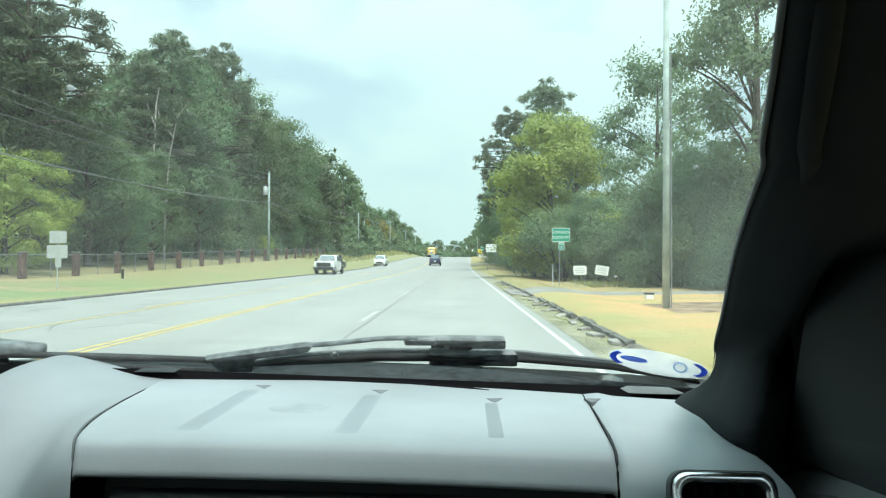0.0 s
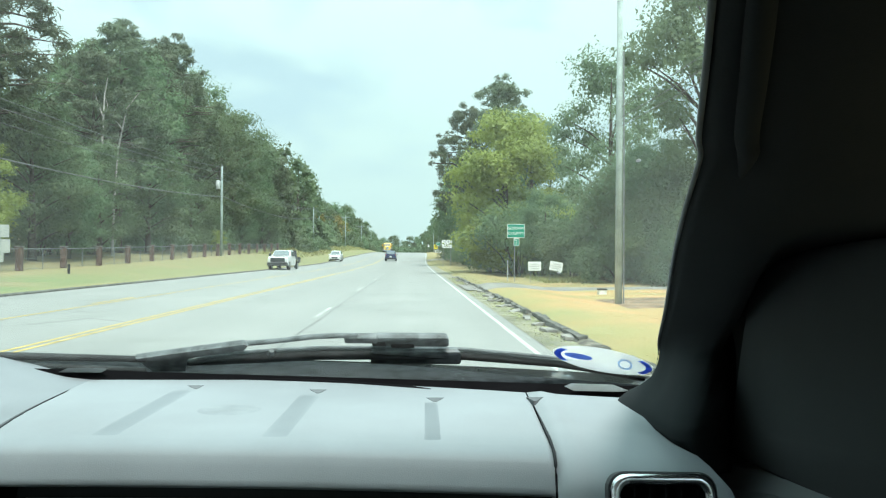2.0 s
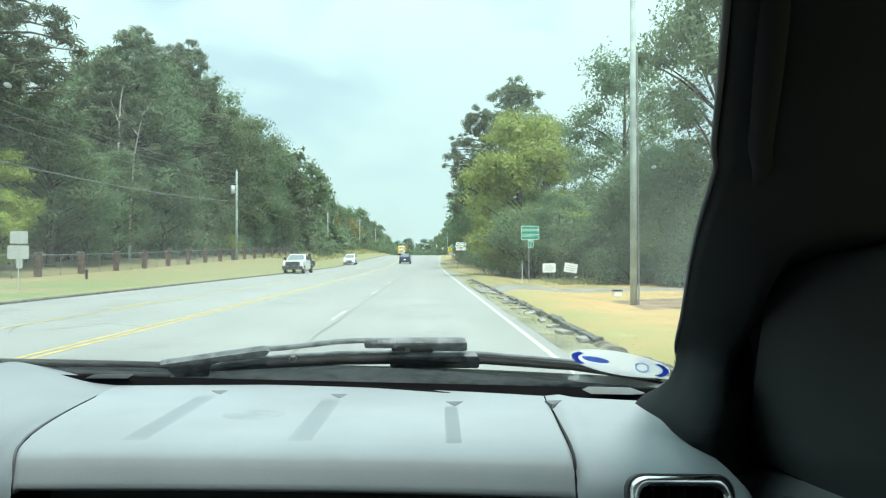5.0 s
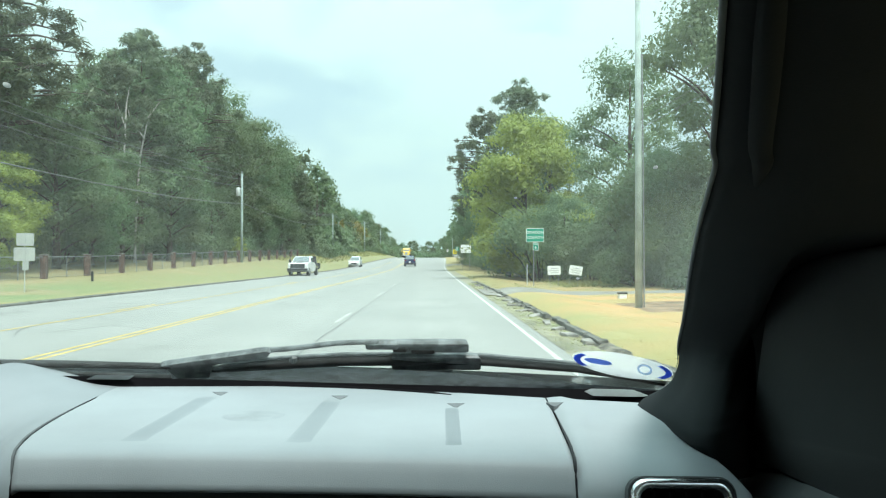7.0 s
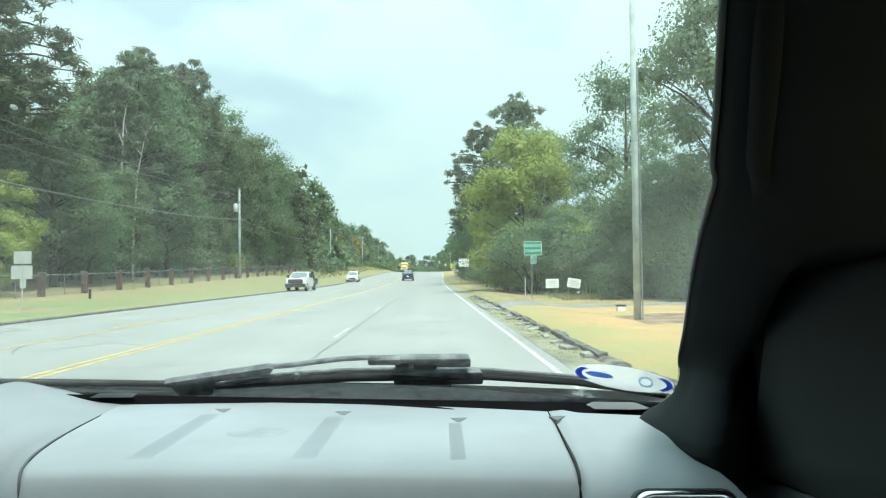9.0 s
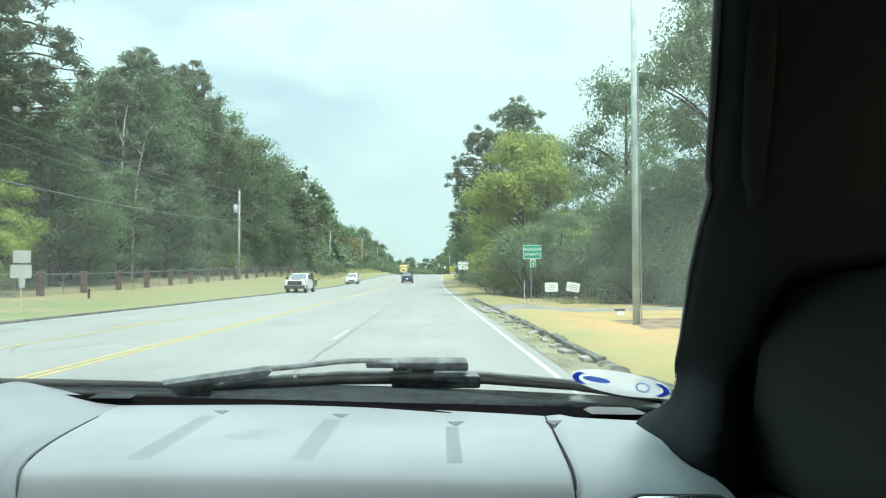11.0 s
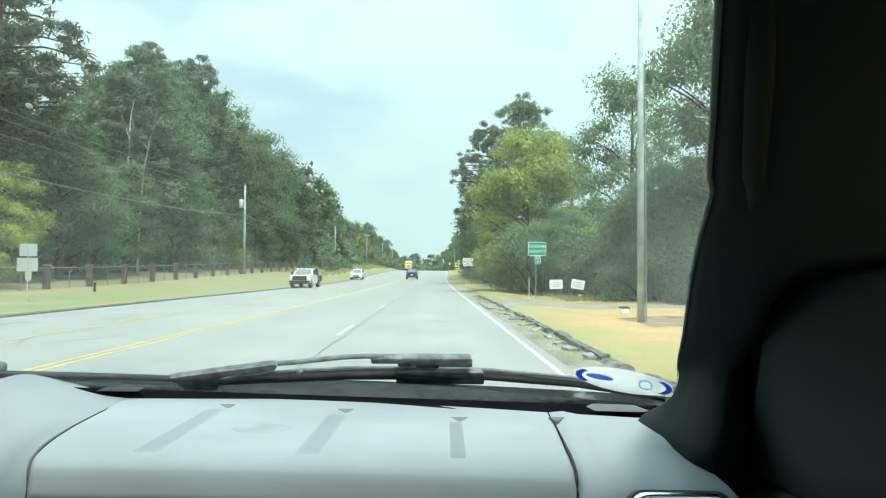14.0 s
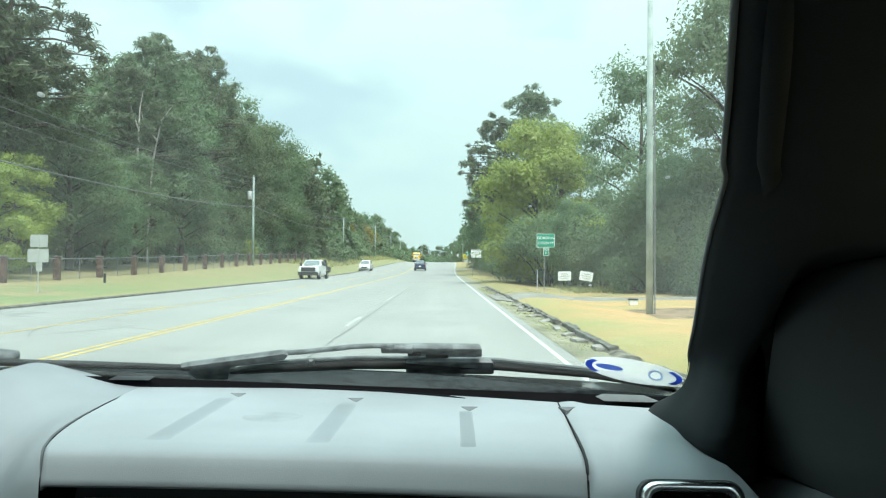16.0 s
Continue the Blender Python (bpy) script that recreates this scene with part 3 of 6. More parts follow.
def shoulder():
    verts, faces = [], []
    ys = [4 + 0.5 * k for k in range(180)]
    for y in ys:
        for q in range(5):
            x = edge_x(y) + 0.24 + q * 0.2 + 0.12 * noise.noise((y * 0.8, q, 2)) * (q > 0)
            verts.append((x, y, road_z(y) + 0.006 - 0.004 * q + 0.03 * noise.noise((x * 3, y * 2, 7)) * (q > 1) * (q < 4)))
    for j in range(len(ys) - 1):
        for q in range(4):
            faces.append((j * 5 + q, j * 5 + q + 1, j * 5 + q + 6, j * 5 + q + 5))
    tagged(raw("shoulder", verts, faces, DIRT, smooth=True), "narrow crumbling grey dirt shoulder beside the edge line", "shoulder", kind="structure")
    # crumbled dark edge between dirt and grass
    bm = bmesh.new()
    rings = []
    for k in range(170):
        y = 7.5 + 0.22 * k
        gap = step(-0.1, 0.15, noise.noise((y * 0.45, 9.0, 1.0)) + 0.12)
        a, b, c = (noise.noise((y * 0.7, q, 5.0)) + 0.4 * noise.noise((y * 3.1, q, 2.0)) for q in (1.0, 4.0, 8.0))
        x, z = 2.70 + 0.05 * a, road_z(y) - 0.02
        rings.append([(x - 0.16 + 0.06 * b, y, z), (x - 0.05 + 0.03 * c, y, z + (0.04 + 0.015 * a) * gap), (x + 0.0, y, z + (0.062 + 0.015 * b) * gap), (x + 0.13 + 0.05 * c, y, z + (0.068 + 0.012 * a) * gap), (x + 0.30 + 0.08 * a, y, z + 0.02)])
    loft(bm, rings, closed=False)
    tagged(finish("kerb_edge", bm, EARTH), "crumbled dark kerb edge overgrown by dry grass", "kerb", kind="structure")
    # broken kerb stones
    rng = random.Random(8)
    wall = thing("broken_kerb", "broken dark kerb stones half buried in grass", "kerb")
    wall["kind"] = "structure"
    def stone(wide, long, tall, rough, material, at):
        bm = bmesh.new()
        box(bm, (0, 0, 0), (wide, long, tall), 0.012)
        bmesh.ops.subdivide_edges(bm, edges=[e for e in bm.edges if e.calc_length() > 0.2], cuts=4, use_grid_fill=True)
        for v in bm.verts:
            v.co += rough * noise.noise_vector(v.co * 6 + Vector((at.translation.y, 0, 0)))
        ob = part("kerb_stone", bm, material, wall)
        ob.matrix_basis = at

    y = 8.4
    while y < 46:
        long = rng.uniform(1.2, 2.6)
        stone(0.15, long, 0.11, 0.05, KERB_DARK, pose(2.74 + rng.uniform(-0.05, 0.05), y + long / 2, road_z(y) + 0.035, rng.uniform(-1, 1), rng.uniform(-4, 10), rng.uniform(-2, 2)))
        for k in range(rng.choice((0, 1, 1, 2))):
            stone(rng.uniform(0.10, 0.22), rng.uniform(0.14, 0.45), rng.uniform(0.05, 0.08), 0.03, KERB, pose(2.56 + rng.uniform(-0.14, 0.08), y + rng.uniform(0, long), road_z(y) + 0.02, rng.uniform(-9, 9), rng.uniform(-12, 12), rng.uniform(0, 180)))
        y += long + rng.choice((0.1, 0.3, 0.9, 2.2))


def bare_earth(x0, x1, y0, y1):
    """A worn patch of brown earth with an uneven rim."""
    verts, faces, n = [], [], 16
    for k in range(n + 1):
        y = y0 + (y1 - y0) * k / n
        for q in range(n + 1):
            x = x0 + (x1 - x0) * q / n
            wave = 0.5 * noise.noise((x * 0.5, y * 0.6, 2.0))
            rim = min(k, n - k, q, n - q) == 0
            verts.append((x + wave, y + wave, ground_z(x + wave, y + wave) + (-0.02 if rim else 0.02 + 0.03 * noise.noise((x * 1.3, y * 1.1, 6.0)))))
    for k in range(n):
        for q in range(n):
            a = k * (n + 1) + q
            faces.append((a, a + 1, a + n + 2, a + n + 1))
    tagged(raw("bare_earth", verts, faces, BROWN_EARTH, smooth=True), "patch of bare brown earth by the utility pole", "earth", kind="structure")


def driveway(y0, y1, label):
    verts, faces = [], []
    for k in range(45):
        x = 2.05 + k * 0.6
        flare = 1.6 * (1 - step(2.05, 5.5, x))
        for q in range(7):
            y = y0 - flare + (y1 - y0 + 2 * flare) * q / 6 + 0.12 * noise.noise((x * 1.4, q, 3.0))
            verts.append((x, y, max(ground_z(x, y), road_z(y) - 0.5 * step(2.3, 5.0, x)) + (-0.02 if q in (0, 6) and x > 3 else 0.045)))
    for k in range(44):
        for q in range(6):
            a = k * 7 + q
            faces.append((a, a + 7, a + 8, a + 1))
    tagged(raw("driveway", verts, faces, CONCRETE), label, "driveway", kind="structure")


ground()
road()
kerb()
shoulder()
driveway(31.0, 33.6, "pale cracked side drive beside the sign")
bare_earth(5.7, 13.0, 20.6, 25.2)
driveway(128, 133, "pale side street joining the highway")


# ---- the car that the eye rides in ----
def far_y(x):
    return 1.35 - 0.28 * (x + 0.55) ** 2


def crease_y(x):
    return 0.855 - 0.1 * (x + 0.5) ** 2


def left_x(y):
    return curve((0.75, 0.79, 0.88, 1.04, 1.25, 1.37), (-0.430, -0.442, -0.475, -0.507, -0.526, -0.53), y)


def right_x(y):
    return curve((0.77, 0.927, 1.117, 1.25), (0.150, 0.161, 0.174, 0.18), y)


# painted channel shade: x near and far, y near and far, half width, vinyl
CHANNEL_STRIPS = ((-0.350, -0.347, 0.868, 1.220, 1.05, CHANNEL_SHADE_FAINT), (-0.156, -0.150, 0.862, 1.180, 1.0, CHANNEL_SHADE_FAINT), (0.024, 0.028, 0.850, 1.112, 0.64, CHANNEL_SHADE))


def dash_section(x, kind):
    """Depth and height from the screen to the passenger: top, rounded crease, face."""
    f, c = far_y(x), crease_y(x)
    if kind in ("cap", "end"):
        front = [(c + 0.09, 1.112), (c + 0.055, 1.110), (c + 0.025, 1.103), (c + 0.002, 1.092), (c - 0.014, 1.074), (c - 0.026, 1.04), (c - 0.036, 0.98), (c - 0.04, 0.86), (c - 0.04, 0.80)]
    else:
        front = [(c + 0.07, 1.1125), (c + 0.035, 1.1115), (c + 0.016, 1.1090), (c + 0.006, 1.1045), (c + 0.0015, 1.099), (c - 0.003, 1.090), (c - 0.009, 1.077), (c - 0.011, 1.0715), (c - 0.009, 1.068), (c + 0.0, 1.0655), (c + 0.03, 1.06)]
    top = [(f + 0.015, 1.085), (f + 0.004, 1.099), (f - 0.010, 1.107), (f - 0.03, 1.110)]
    a, b = top[-1], front[0]
    mid = [(a[0] + (b[0] - a[0]) * k / 14, a[1] + (b[1] - a[1]) * k / 14) for k in range(1, 14)]
    return top + mid + front


def dash_piece(name, kind, xl, xr, n, car, label, lift=None):
    bm = bmesh.new()
    rings = []
    for k in range(n + 1):
        s = k / n
        sec = dash_section(xl(1.0) + (xr(1.0) - xl(1.0)) * s, kind)
        ring = []
        for y, z in sec:
            x = xl(y) + (xr(y) - xl(y)) * s
            if k in (0, n) and kind != "end" and y < 1.19:
                z -= 0.004
            if lift:
                z += lift(x, y)
            ring.append((x, y, z))
        rings.append(ring)
    loft(bm, rings, closed=False)
    return part(name, bm, SHADED_DASH if kind == "end" else DASH, car, label, smooth=True)


def on_screen(x, z, out=0.0):
    """A place on the slanting windscreen, out metres before it."""
    eye = Vector((0, -0.008, 1.3216))
    return eye + 1.06 * (Vector((x, 1.335 - (z - 1.085) / 0.75 + 0.6 * out, z + 0.8 * out)) - eye)


def cabin():
    car = thing("car", "pickup cabin with grey dashboard, black pillar and clean windscreen", "car")
    dash_piece("dashboard_pad", "pad", lambda y: left_x(y) + 0.0005 * (1 - step(1.12, 1.2, y)), lambda y: right_x(y) - 0.001, 170, car, "pale grey grained vinyl pad with shallow channels")
    dash_piece("dashboard_end_cap", "cap", lambda y: right_x(y) + 0.001, lambda y: curve((0.70, 0.80, 0.87, 1.0, 1.15), (0.333, 0.335, 0.332, 0.40, 0.5), y), 30, car, "pale grey dashboard end beside the pillar",
               lambda x, y: -0.030 * step(0.265, 0.37, x) * (1 - step(0.90, 1.0, y)) + 0.0035 * math.exp(-(((x - right_x(y) - 0.022) / 0.014) ** 2)))
    dash_piece("instrument_hood", "end", lambda y: -1.4, lambda y: left_x(y) - 0.0005 * (1 - step(1.12, 1.2, y)), 60, car, "raised grey instrument hood",
               lambda x, y: curve((0.0, 0.05, 0.12, 0.18, 0.21, 0.25, 0.29, 0.36, 0.6), (0.0, 0.006, 0.024, 0.038, 0.035, 0.02, -0.005, -0.05, -0.09), left_x(y) - x) * step(0.75, 1.2, y) - 0.36 * step(0.0, 0.22, left_x(y) - x) * (1 - step(0.74, 1.25, y)))
    def pad(x, y):
        """The height of the pad's skin."""
        line = dash_section(x, "pad")[3:-5][::-1]
        return float(np.interp(y, [a for a, b in line], [b for a, b in line]))

    for (x, y) in ((-0.338, 1.222), (-0.143, 1.185), (0.034, 1.116), (0.178, 1.108)):
        bm = bmesh.new()
        rise = 0.0032 if x > 0.1 else 0.0006
        loft(bm, [[((x + dx) * (1 + dy / y), y + dy, pad(x, y + dy) + up) for dx, dy in ((-0.0125, 0.015), (0.0125, 0.015), (0.002, -0.017), (-0.002, -0.017))] for up in (-0.006, rise)])
        part("dashboard_notch", bm, NOTCH, car, "small grey triangular notch")
    across = ((-0.021, -0.0012), (-0.018, -0.0004), (-0.012, 0.0003), (0.0, 0.0005), (0.012, 0.0003), (0.018, -0.0004), (0.021, -0.0012))
    for x_near, x_far, y0, y1, half, vinyl in CHANNEL_STRIPS:
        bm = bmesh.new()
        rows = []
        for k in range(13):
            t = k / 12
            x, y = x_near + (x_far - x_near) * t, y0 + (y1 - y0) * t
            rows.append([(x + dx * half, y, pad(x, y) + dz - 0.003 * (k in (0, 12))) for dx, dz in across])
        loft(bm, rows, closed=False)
        part("channel_shade", bm, vinyl, car, "darker strip painted for the shade of a dashboard channel", smooth=True)
    bm = bmesh.new()
    rows = []
    for k in range(9):
        a = k / 8
        rows.append([(-0.243 + 0.052 * math.cos(t) * a, 1.035 + 0.05 * math.sin(t) * a, pad(-0.243, 1.035) + 0.0004 - 0.001 * a ** 4) for t in (2 * math.pi * i / 28 for i in range(28))])
    rows = rows[:0:-1] + [[(-0.243 + 0.001 * math.cos(t), 1.035 + 0.001 * math.sin(t), pad(-0.243, 1.035) + 0.0004) for t in (2 * math.pi * i / 28 for i in range(28))]]
    loft(bm, rows, caps=False)
    part("dashboard_stain", bm, STAIN, car, "faint grey stain on the dashboard pad", smooth=True)
    for line, far, tone, thick in ((left_x, 1.215, SEAM, 0.0017), (right_x, 1.105, SEAM_DARK, 0.0018)):
        c = crease_y(line(0.84))
        front = [(y, z) for y, z in dash_section(line(0.84), "pad")[-9:-3]][::-1]
        run = [(line(y), y, z - 0.0012) for y, z in front]
        run += [(line(y), y, pad(line(y), y) - 0.0007) for y in (c + 0.05 + (far - c - 0.05) * k / 14 for k in range(15))]
        n = len(run) - 1
        part("dashboard_seam", tube(bmesh.new(), run, [thick * min(1.0, 0.35 + 0.2 * k) * (1 - 0.75 * step(0.35, 1.0, k / n)) for k in range(n + 1)], 8), tone, car, smooth=True)
    # dark recess below the pad, and the dark ledge between dash and screen
    bm = bmesh.new()
    rings = [[(x, crease_y(x) + 0.055, 1.058), (x, crease_y(x) + 0.03, 1.0), (x, crease_y(x) - 0.005, 0.94), (x, crease_y(x) + 0.02, 0.7)] for x in (-0.45, -0.4, -0.3, -0.2, -0.1, 0.0, 0.15)]
    loft(bm, rings, closed=False)
    part("lower_dashboard", bm, DASH_DARK, car, "dark recessed lower dashboard")
    # glovebox lid below the pad
    bm = bmesh.new()
    rings = []
    for k in range(13):
        x = -0.432 + 0.0475 * k
        q = 0.012 * (k in (0, 12))
        c = crease_y(x) + 0.004
        rings.append([(x, c + 0.03, 1.044), (x, c + 0.004 + q, 1.042), (x, c - 0.004 + q, 1.034), (x, c - 0.006 + q, 0.99), (x, c + q, 0.86), (x, c + 0.03, 0.84)])
    loft(bm, rings)
    part("glovebox_lid", bm, LID, car, "dark grey glovebox lid", smooth=True)
    bm = bmesh.new()
    loft(bm, [[(x, min(1.27, far_y(x) - 0.03), 1.080), (x, 1.285, 1.080), (x, 1.300, 1.1105 - 0.028 * x), (x, 1.306, 1.05)] for x in (-1.4, -0.9, -0.5, -0.2, 0.0, 0.2, 0.35, 0.5)], closed=False)
    part("screen_ledge", bm, LEDGE, car, "black ledge at the foot of the windscreen")
    # demister slot
    bm = bmesh.new()
    tube(bm, [(x, far_y(x) - 0.024 - 0.22 * max(0.0, x + 0.15) ** 1.3, 1.1102) for x in (-0.30, -0.22, -0.15, -0.1, -0.05, 0.0, 0.03)], [0.001] + [0.0028] * 5 + [0.001], 6)
    part("demister_slot", bm, LEDGE, car)
    # air vent in the end cap
    bm = bmesh.new()
    turn = Euler((radians(-14), 0, radians(-3))).to_matrix()
    centre = Vector((0.2495, 0.752, 1.0504))

    def oblong(w, h, r, depth):
        pts = []
        for cx, cz, a0 in ((w - r, h - r, 0), (-w + r, h - r, 90), (-w + r, -h + r, 180), (w - r, -h + r, 270)):
            for k in range(6):
                a = radians(a0 + 18 * k)
                pts.append(centre + turn @ Vector((cx + r * math.cos(a), depth, cz + r * math.sin(a))))
        return pts

    loft(bm, [oblong(0.0520, 0.054, 0.016, 0.02), oblong(0.0520, 0.054, 0.016, -0.002), oblong(0.0490, 0.051, 0.015, -0.007), oblong(0.0440, 0.046, 0.012, -0.007), oblong(0.0400, 0.042, 0.010, 0.0), oblong(0.0400, 0.042, 0.010, 0.05)], caps=False)
    vent = part("air_vent", bm, CHROME, car, "chrome-rimmed rectangular air vent", smooth=True)
    bm = bmesh.new()
    loft(bm, [oblong(0.0535, 0.0555, 0.017, 0.018), oblong(0.0540, 0.056, 0.018, -0.001), oblong(0.0525, 0.0545, 0.0165, -0.002)], caps=False)
    part("vent_surround", bm, DASH_DARK, vent)
    bm = bmesh.new()
    box(bm, centre + turn @ Vector((0, 0.014, 0)), (0.082, 0.003, 0.086), 0, turn)
    part("vent_back", bm, LEDGE, vent)
    for k in range(5):
        bm = bmesh.new()
        box(bm, centre + turn @ Vector((-0.031 + 0.0155 * k, 0.004, 0)), (0.0022, 0.016, 0.082), 0.0006, turn @ Euler((0, 0, radians(24))).to_matrix())
        part("vent_slat", bm, LEDGE, vent)
    # windscreen: two clear faces 5 mm apart
    verts, faces = [], []
    levels = (1.062, 1.2, 1.4, 1.6, 1.75)
    for out in (0.0, 0.005):
        for z in levels:
            xr = curve((1.06, 1.2, 1.4, 1.75), (0.52, 0.50, 0.44, 0.36), z)
            verts += [on_screen(-1.5, z, out), on_screen(xr, z, out)]
    for base in (0, 2 * len(levels)):
        for k in range(len(levels) - 1):
            a = base + 2 * k
            faces.append((a, a + 2, a + 3, a + 1))
    if (verts[2] - verts[0]).cross(verts[3] - verts[0]).dot(Vector((0, -0.6, -0.8))) < 0:
        faces = [f[::-1] for f in faces]
    screen = raw("windscreen", verts, faces, SCREEN, car, "clear slightly green windscreen")
    screen.visible_shadow = False
    # cowl and bonnet outside
    bm = bmesh.new()
    xs = [-1.45 + 0.1 * k for k in range(20)]
    rings = []
    for x in xs:
        q = (x + 0.55) ** 2
        y, z = 1.5 - 0.17 * q, 1.112 - 0.02 * q + 0.007 * step(-0.6, -0.3, x) * (1 - step(-0.02, 0.2, x))
        rings.append([(x, y - 0.15, z - 0.06), (x, y - 0.09, z - 0.024), (x, y - 0.03, z - 0.006), (x, y, z), (x, y + 0.012, z - 0.01), (x, y + 0.012, z - 0.08)])
    loft(bm, rings, closed=False)
    part("cowl", bm, COWL, car, "dusty dark grey cowl panel", smooth=True)
    bm = bmesh.new()
    rings = []
    for x in xs:
        q = (x + 0.55) ** 2
        rings.append([(x, 1.525 - 0.17 * q, 1.116 - 0.010 * q), (x, 1.6 - 0.15 * q, 1.105 - 0.03 * q), (x, 2.0, 1.03 - 0.06 * q), (x, 2.4 - 0.05 * q, 0.96 - 0.08 * q), (x, 2.62 - 0.1 * q, 0.90 - 0.1 * q), (x, 2.66 - 0.1 * q, 0.6), (x, 2.62 - 0.1 * q, 0.4)])
    loft(bm, rings, closed=False)
    part("bonnet", bm, CAR_WHITE, car, "white bonnet below the windscreen", smooth=True)
    # wipers
    flat = ((-0.445, 1.1465), (-0.396, 1.1545), (-0.262, 1.1750), (-0.256, 1.1725), (-0.264, 1.1640), (-0.360, 1.1480), (-0.374, 1.1220), (-0.429, 1.1210))
    cx, cz = sum(p[0] for p in flat) / 8, sum(p[1] for p in flat) / 8
    bm = bmesh.new()
    loft(bm, [[on_screen(cx + (x - cx) * k, cz + (z - cz) * k, out) for x, z in flat] for out, k in ((0.004, 0.98), (0.010, 1.0), (0.0125, 0.985), (0.014, 0.94))])
    wiper = part("wiper_arm", bm, WIPER, car, "black windscreen wiper at rest")
    for x, z in ((-0.40, 1.140), (-0.335, 1.160)):
        part("arm_rivet", tube(bmesh.new(), [on_screen(x, z, 0.012), on_screen(x, z, 0.016)], [0.005, 0.004], 8), RUBBER, wiper)
    part("wiper_rod", tube(bmesh.new(), [on_screen(-0.275, 1.170, 0.010), on_screen(-0.235, 1.173, 0.010), on_screen(-0.195, 1.178, 0.010), on_screen(-0.15, 1.184, 0.010), on_screen(-0.11, 1.186, 0.010), on_screen(-0.085, 1.184, 0.010)], 0.0045, 8), WIPER, wiper, smooth=True)
    bm = bmesh.new()
    tilt = Euler((radians(-37), 0, radians(-2))).to_matrix()
    box(bm, on_screen(-0.080, 1.181, 0.010), (0.056, 0.018, 0.012), 0.004, tilt)
    part("wiper_sleeve", bm, WIPER, wiper)
    bm = bmesh.new()
    box(bm, on_screen(-0.002, 1.177, 0.012), (0.130, 0.030, 0.014), 0.006, tilt, 0.92)
    head = part("wiper_head", bm, WIPER, wiper, "moulded wiper coupling")
    for x, z, w in ((-0.052, 1.1745, 0.024), (-0.015, 1.1715, 0.040)):
        bm = bmesh.new()
        box(bm, on_screen(x, z, 0.013), (w, 0.012, 0.018), 0.0025, tilt, 0.9)
        part("wiper_clip", bm, RUBBER, head)
    bm = bmesh.new()
    box(bm, on_screen(0.006, 1.1515, 0.008), (0.160, 0.046, 0.016), 0.008, tilt, 0.88)
    part("wiper_shoe", bm, WIPER, wiper)
    line = [(-0.365, 1.140), (-0.33, 1.146), (-0.243, 1.153), (-0.15, 1.159), (-0.06, 1.160), (0.087, 1.157), (0.238, 1.141), (0.33, 1.124), (0.40, 1.107)]
    part("wiper_blade", tube(bmesh.new(), [on_screen(x, z - 0.005, 0.008) for x, z in line], [0.005, 0.009, 0.0105, 0.011, 0.011, 0.009, 0.007, 0.006, 0.004], 8), RUBBER, wiper, "slim rubber blade", smooth=True)
    part("blade_spine", tube(bmesh.new(), [on_screen(x, z + 0.003, 0.011) for x, z in line[1:8]], [0.002, 0.003, 0.0034, 0.0034, 0.0034, 0.003, 0.002], 6), WIPER, wiper, "grey spine along the blade", smooth=True)
    bm = bmesh.new()
    tube(bm, [on_screen(-0.226, 1.146, 0.008), on_screen(-0.225, 1.155, 0.009), on_screen(-0.224, 1.159, 0.009)], [0.009, 0.008, 0.004], 10)
    part("wiper_nozzle", bm, WIPER, wiper)
    left = part("wiper_arm", tube(bmesh.new(), [on_screen(-1.3, 1.158, 0.008), on_screen(-0.9, 1.153, 0.008), on_screen(-0.6, 1.147, 0.008), on_screen(-0.43, 1.142, 0.008)], [0.006, 0.007, 0.007, 0.006], 6), RUBBER, car, "driver's wiper blade at rest", smooth=True)
    part("wiper_spine", tube(bmesh.new(), [on_screen(-1.3, 1.140, 0.008), on_screen(-0.9, 1.134, 0.008), on_screen(-0.6, 1.126, 0.008), on_screen(-0.44, 1.119, 0.008)], [0.006, 0.007, 0.007, 0.006], 6), RUBBER, left, smooth=True)
    part("wiper_pivot", tube(bmesh.new(), [on_screen(-0.80, 1.140, 0.0), on_screen(-0.80, 1.150, 0.02), on_screen(-0.72, 1.150, 0.02)], [0.02, 0.02, 0.010], 10), WIPER, left, smooth=True)
    # small grey patches at the foot of the glass
    for near, spots in zip((0.913, 0.955), (((0.2629, 1.0960), (0.2729, 1.1022), (0.3461, 1.0995), (0.3773, 1.0868), (0.3697, 1.0829), (0.2814, 1.0858)), ((-0.5778, 1.1241), (-0.5556, 1.1334), (-0.4931, 1.1321), (-0.5091, 1.1227)))):
        bm = bmesh.new()
        loft(bm, [[Vector((0, -0.008, 1.3216)).lerp(on_screen(x, z), k) for x, z in spots] for k in (near, near + 0.0005)])
        part("screen_patch", bm, PALE_PATCH if near < 0.93 else DULL_PATCH, car, "small pale grey patch at the foot of the glass")
    # oval decal on the glass
    mid, u, v = Vector((0.3290, 1.3128, 1.1439)), Vector((0.0931, 0.0241, -0.0178)), Vector((0.0083, 0.0326, -0.0245))

    def disc(name, cu, cv, ru, rv, material, up, parent, a0=0, a1=360, inner=0.0, label=""):
        bm = bmesh.new()
        n = 40
        rows = []
        for lift in (up, up + 0.0006):
            shift = Vector((0, -0.6, -0.8)) * lift
            outer = [mid + u * (cu + ru * math.cos(radians(a0 + (a1 - a0) * k / n))) + v * (cv + rv * math.sin(radians(a0 + (a1 - a0) * k / n))) + shift for k in range(n + 1)]
            rim = [mid + u * (cu + inner * ru * math.cos(radians(a0 + (a1 - a0) * k / n))) + v * (cv + inner * rv * math.sin(radians(a0 + (a1 - a0) * k / n))) + shift for k in range(n + 1)]
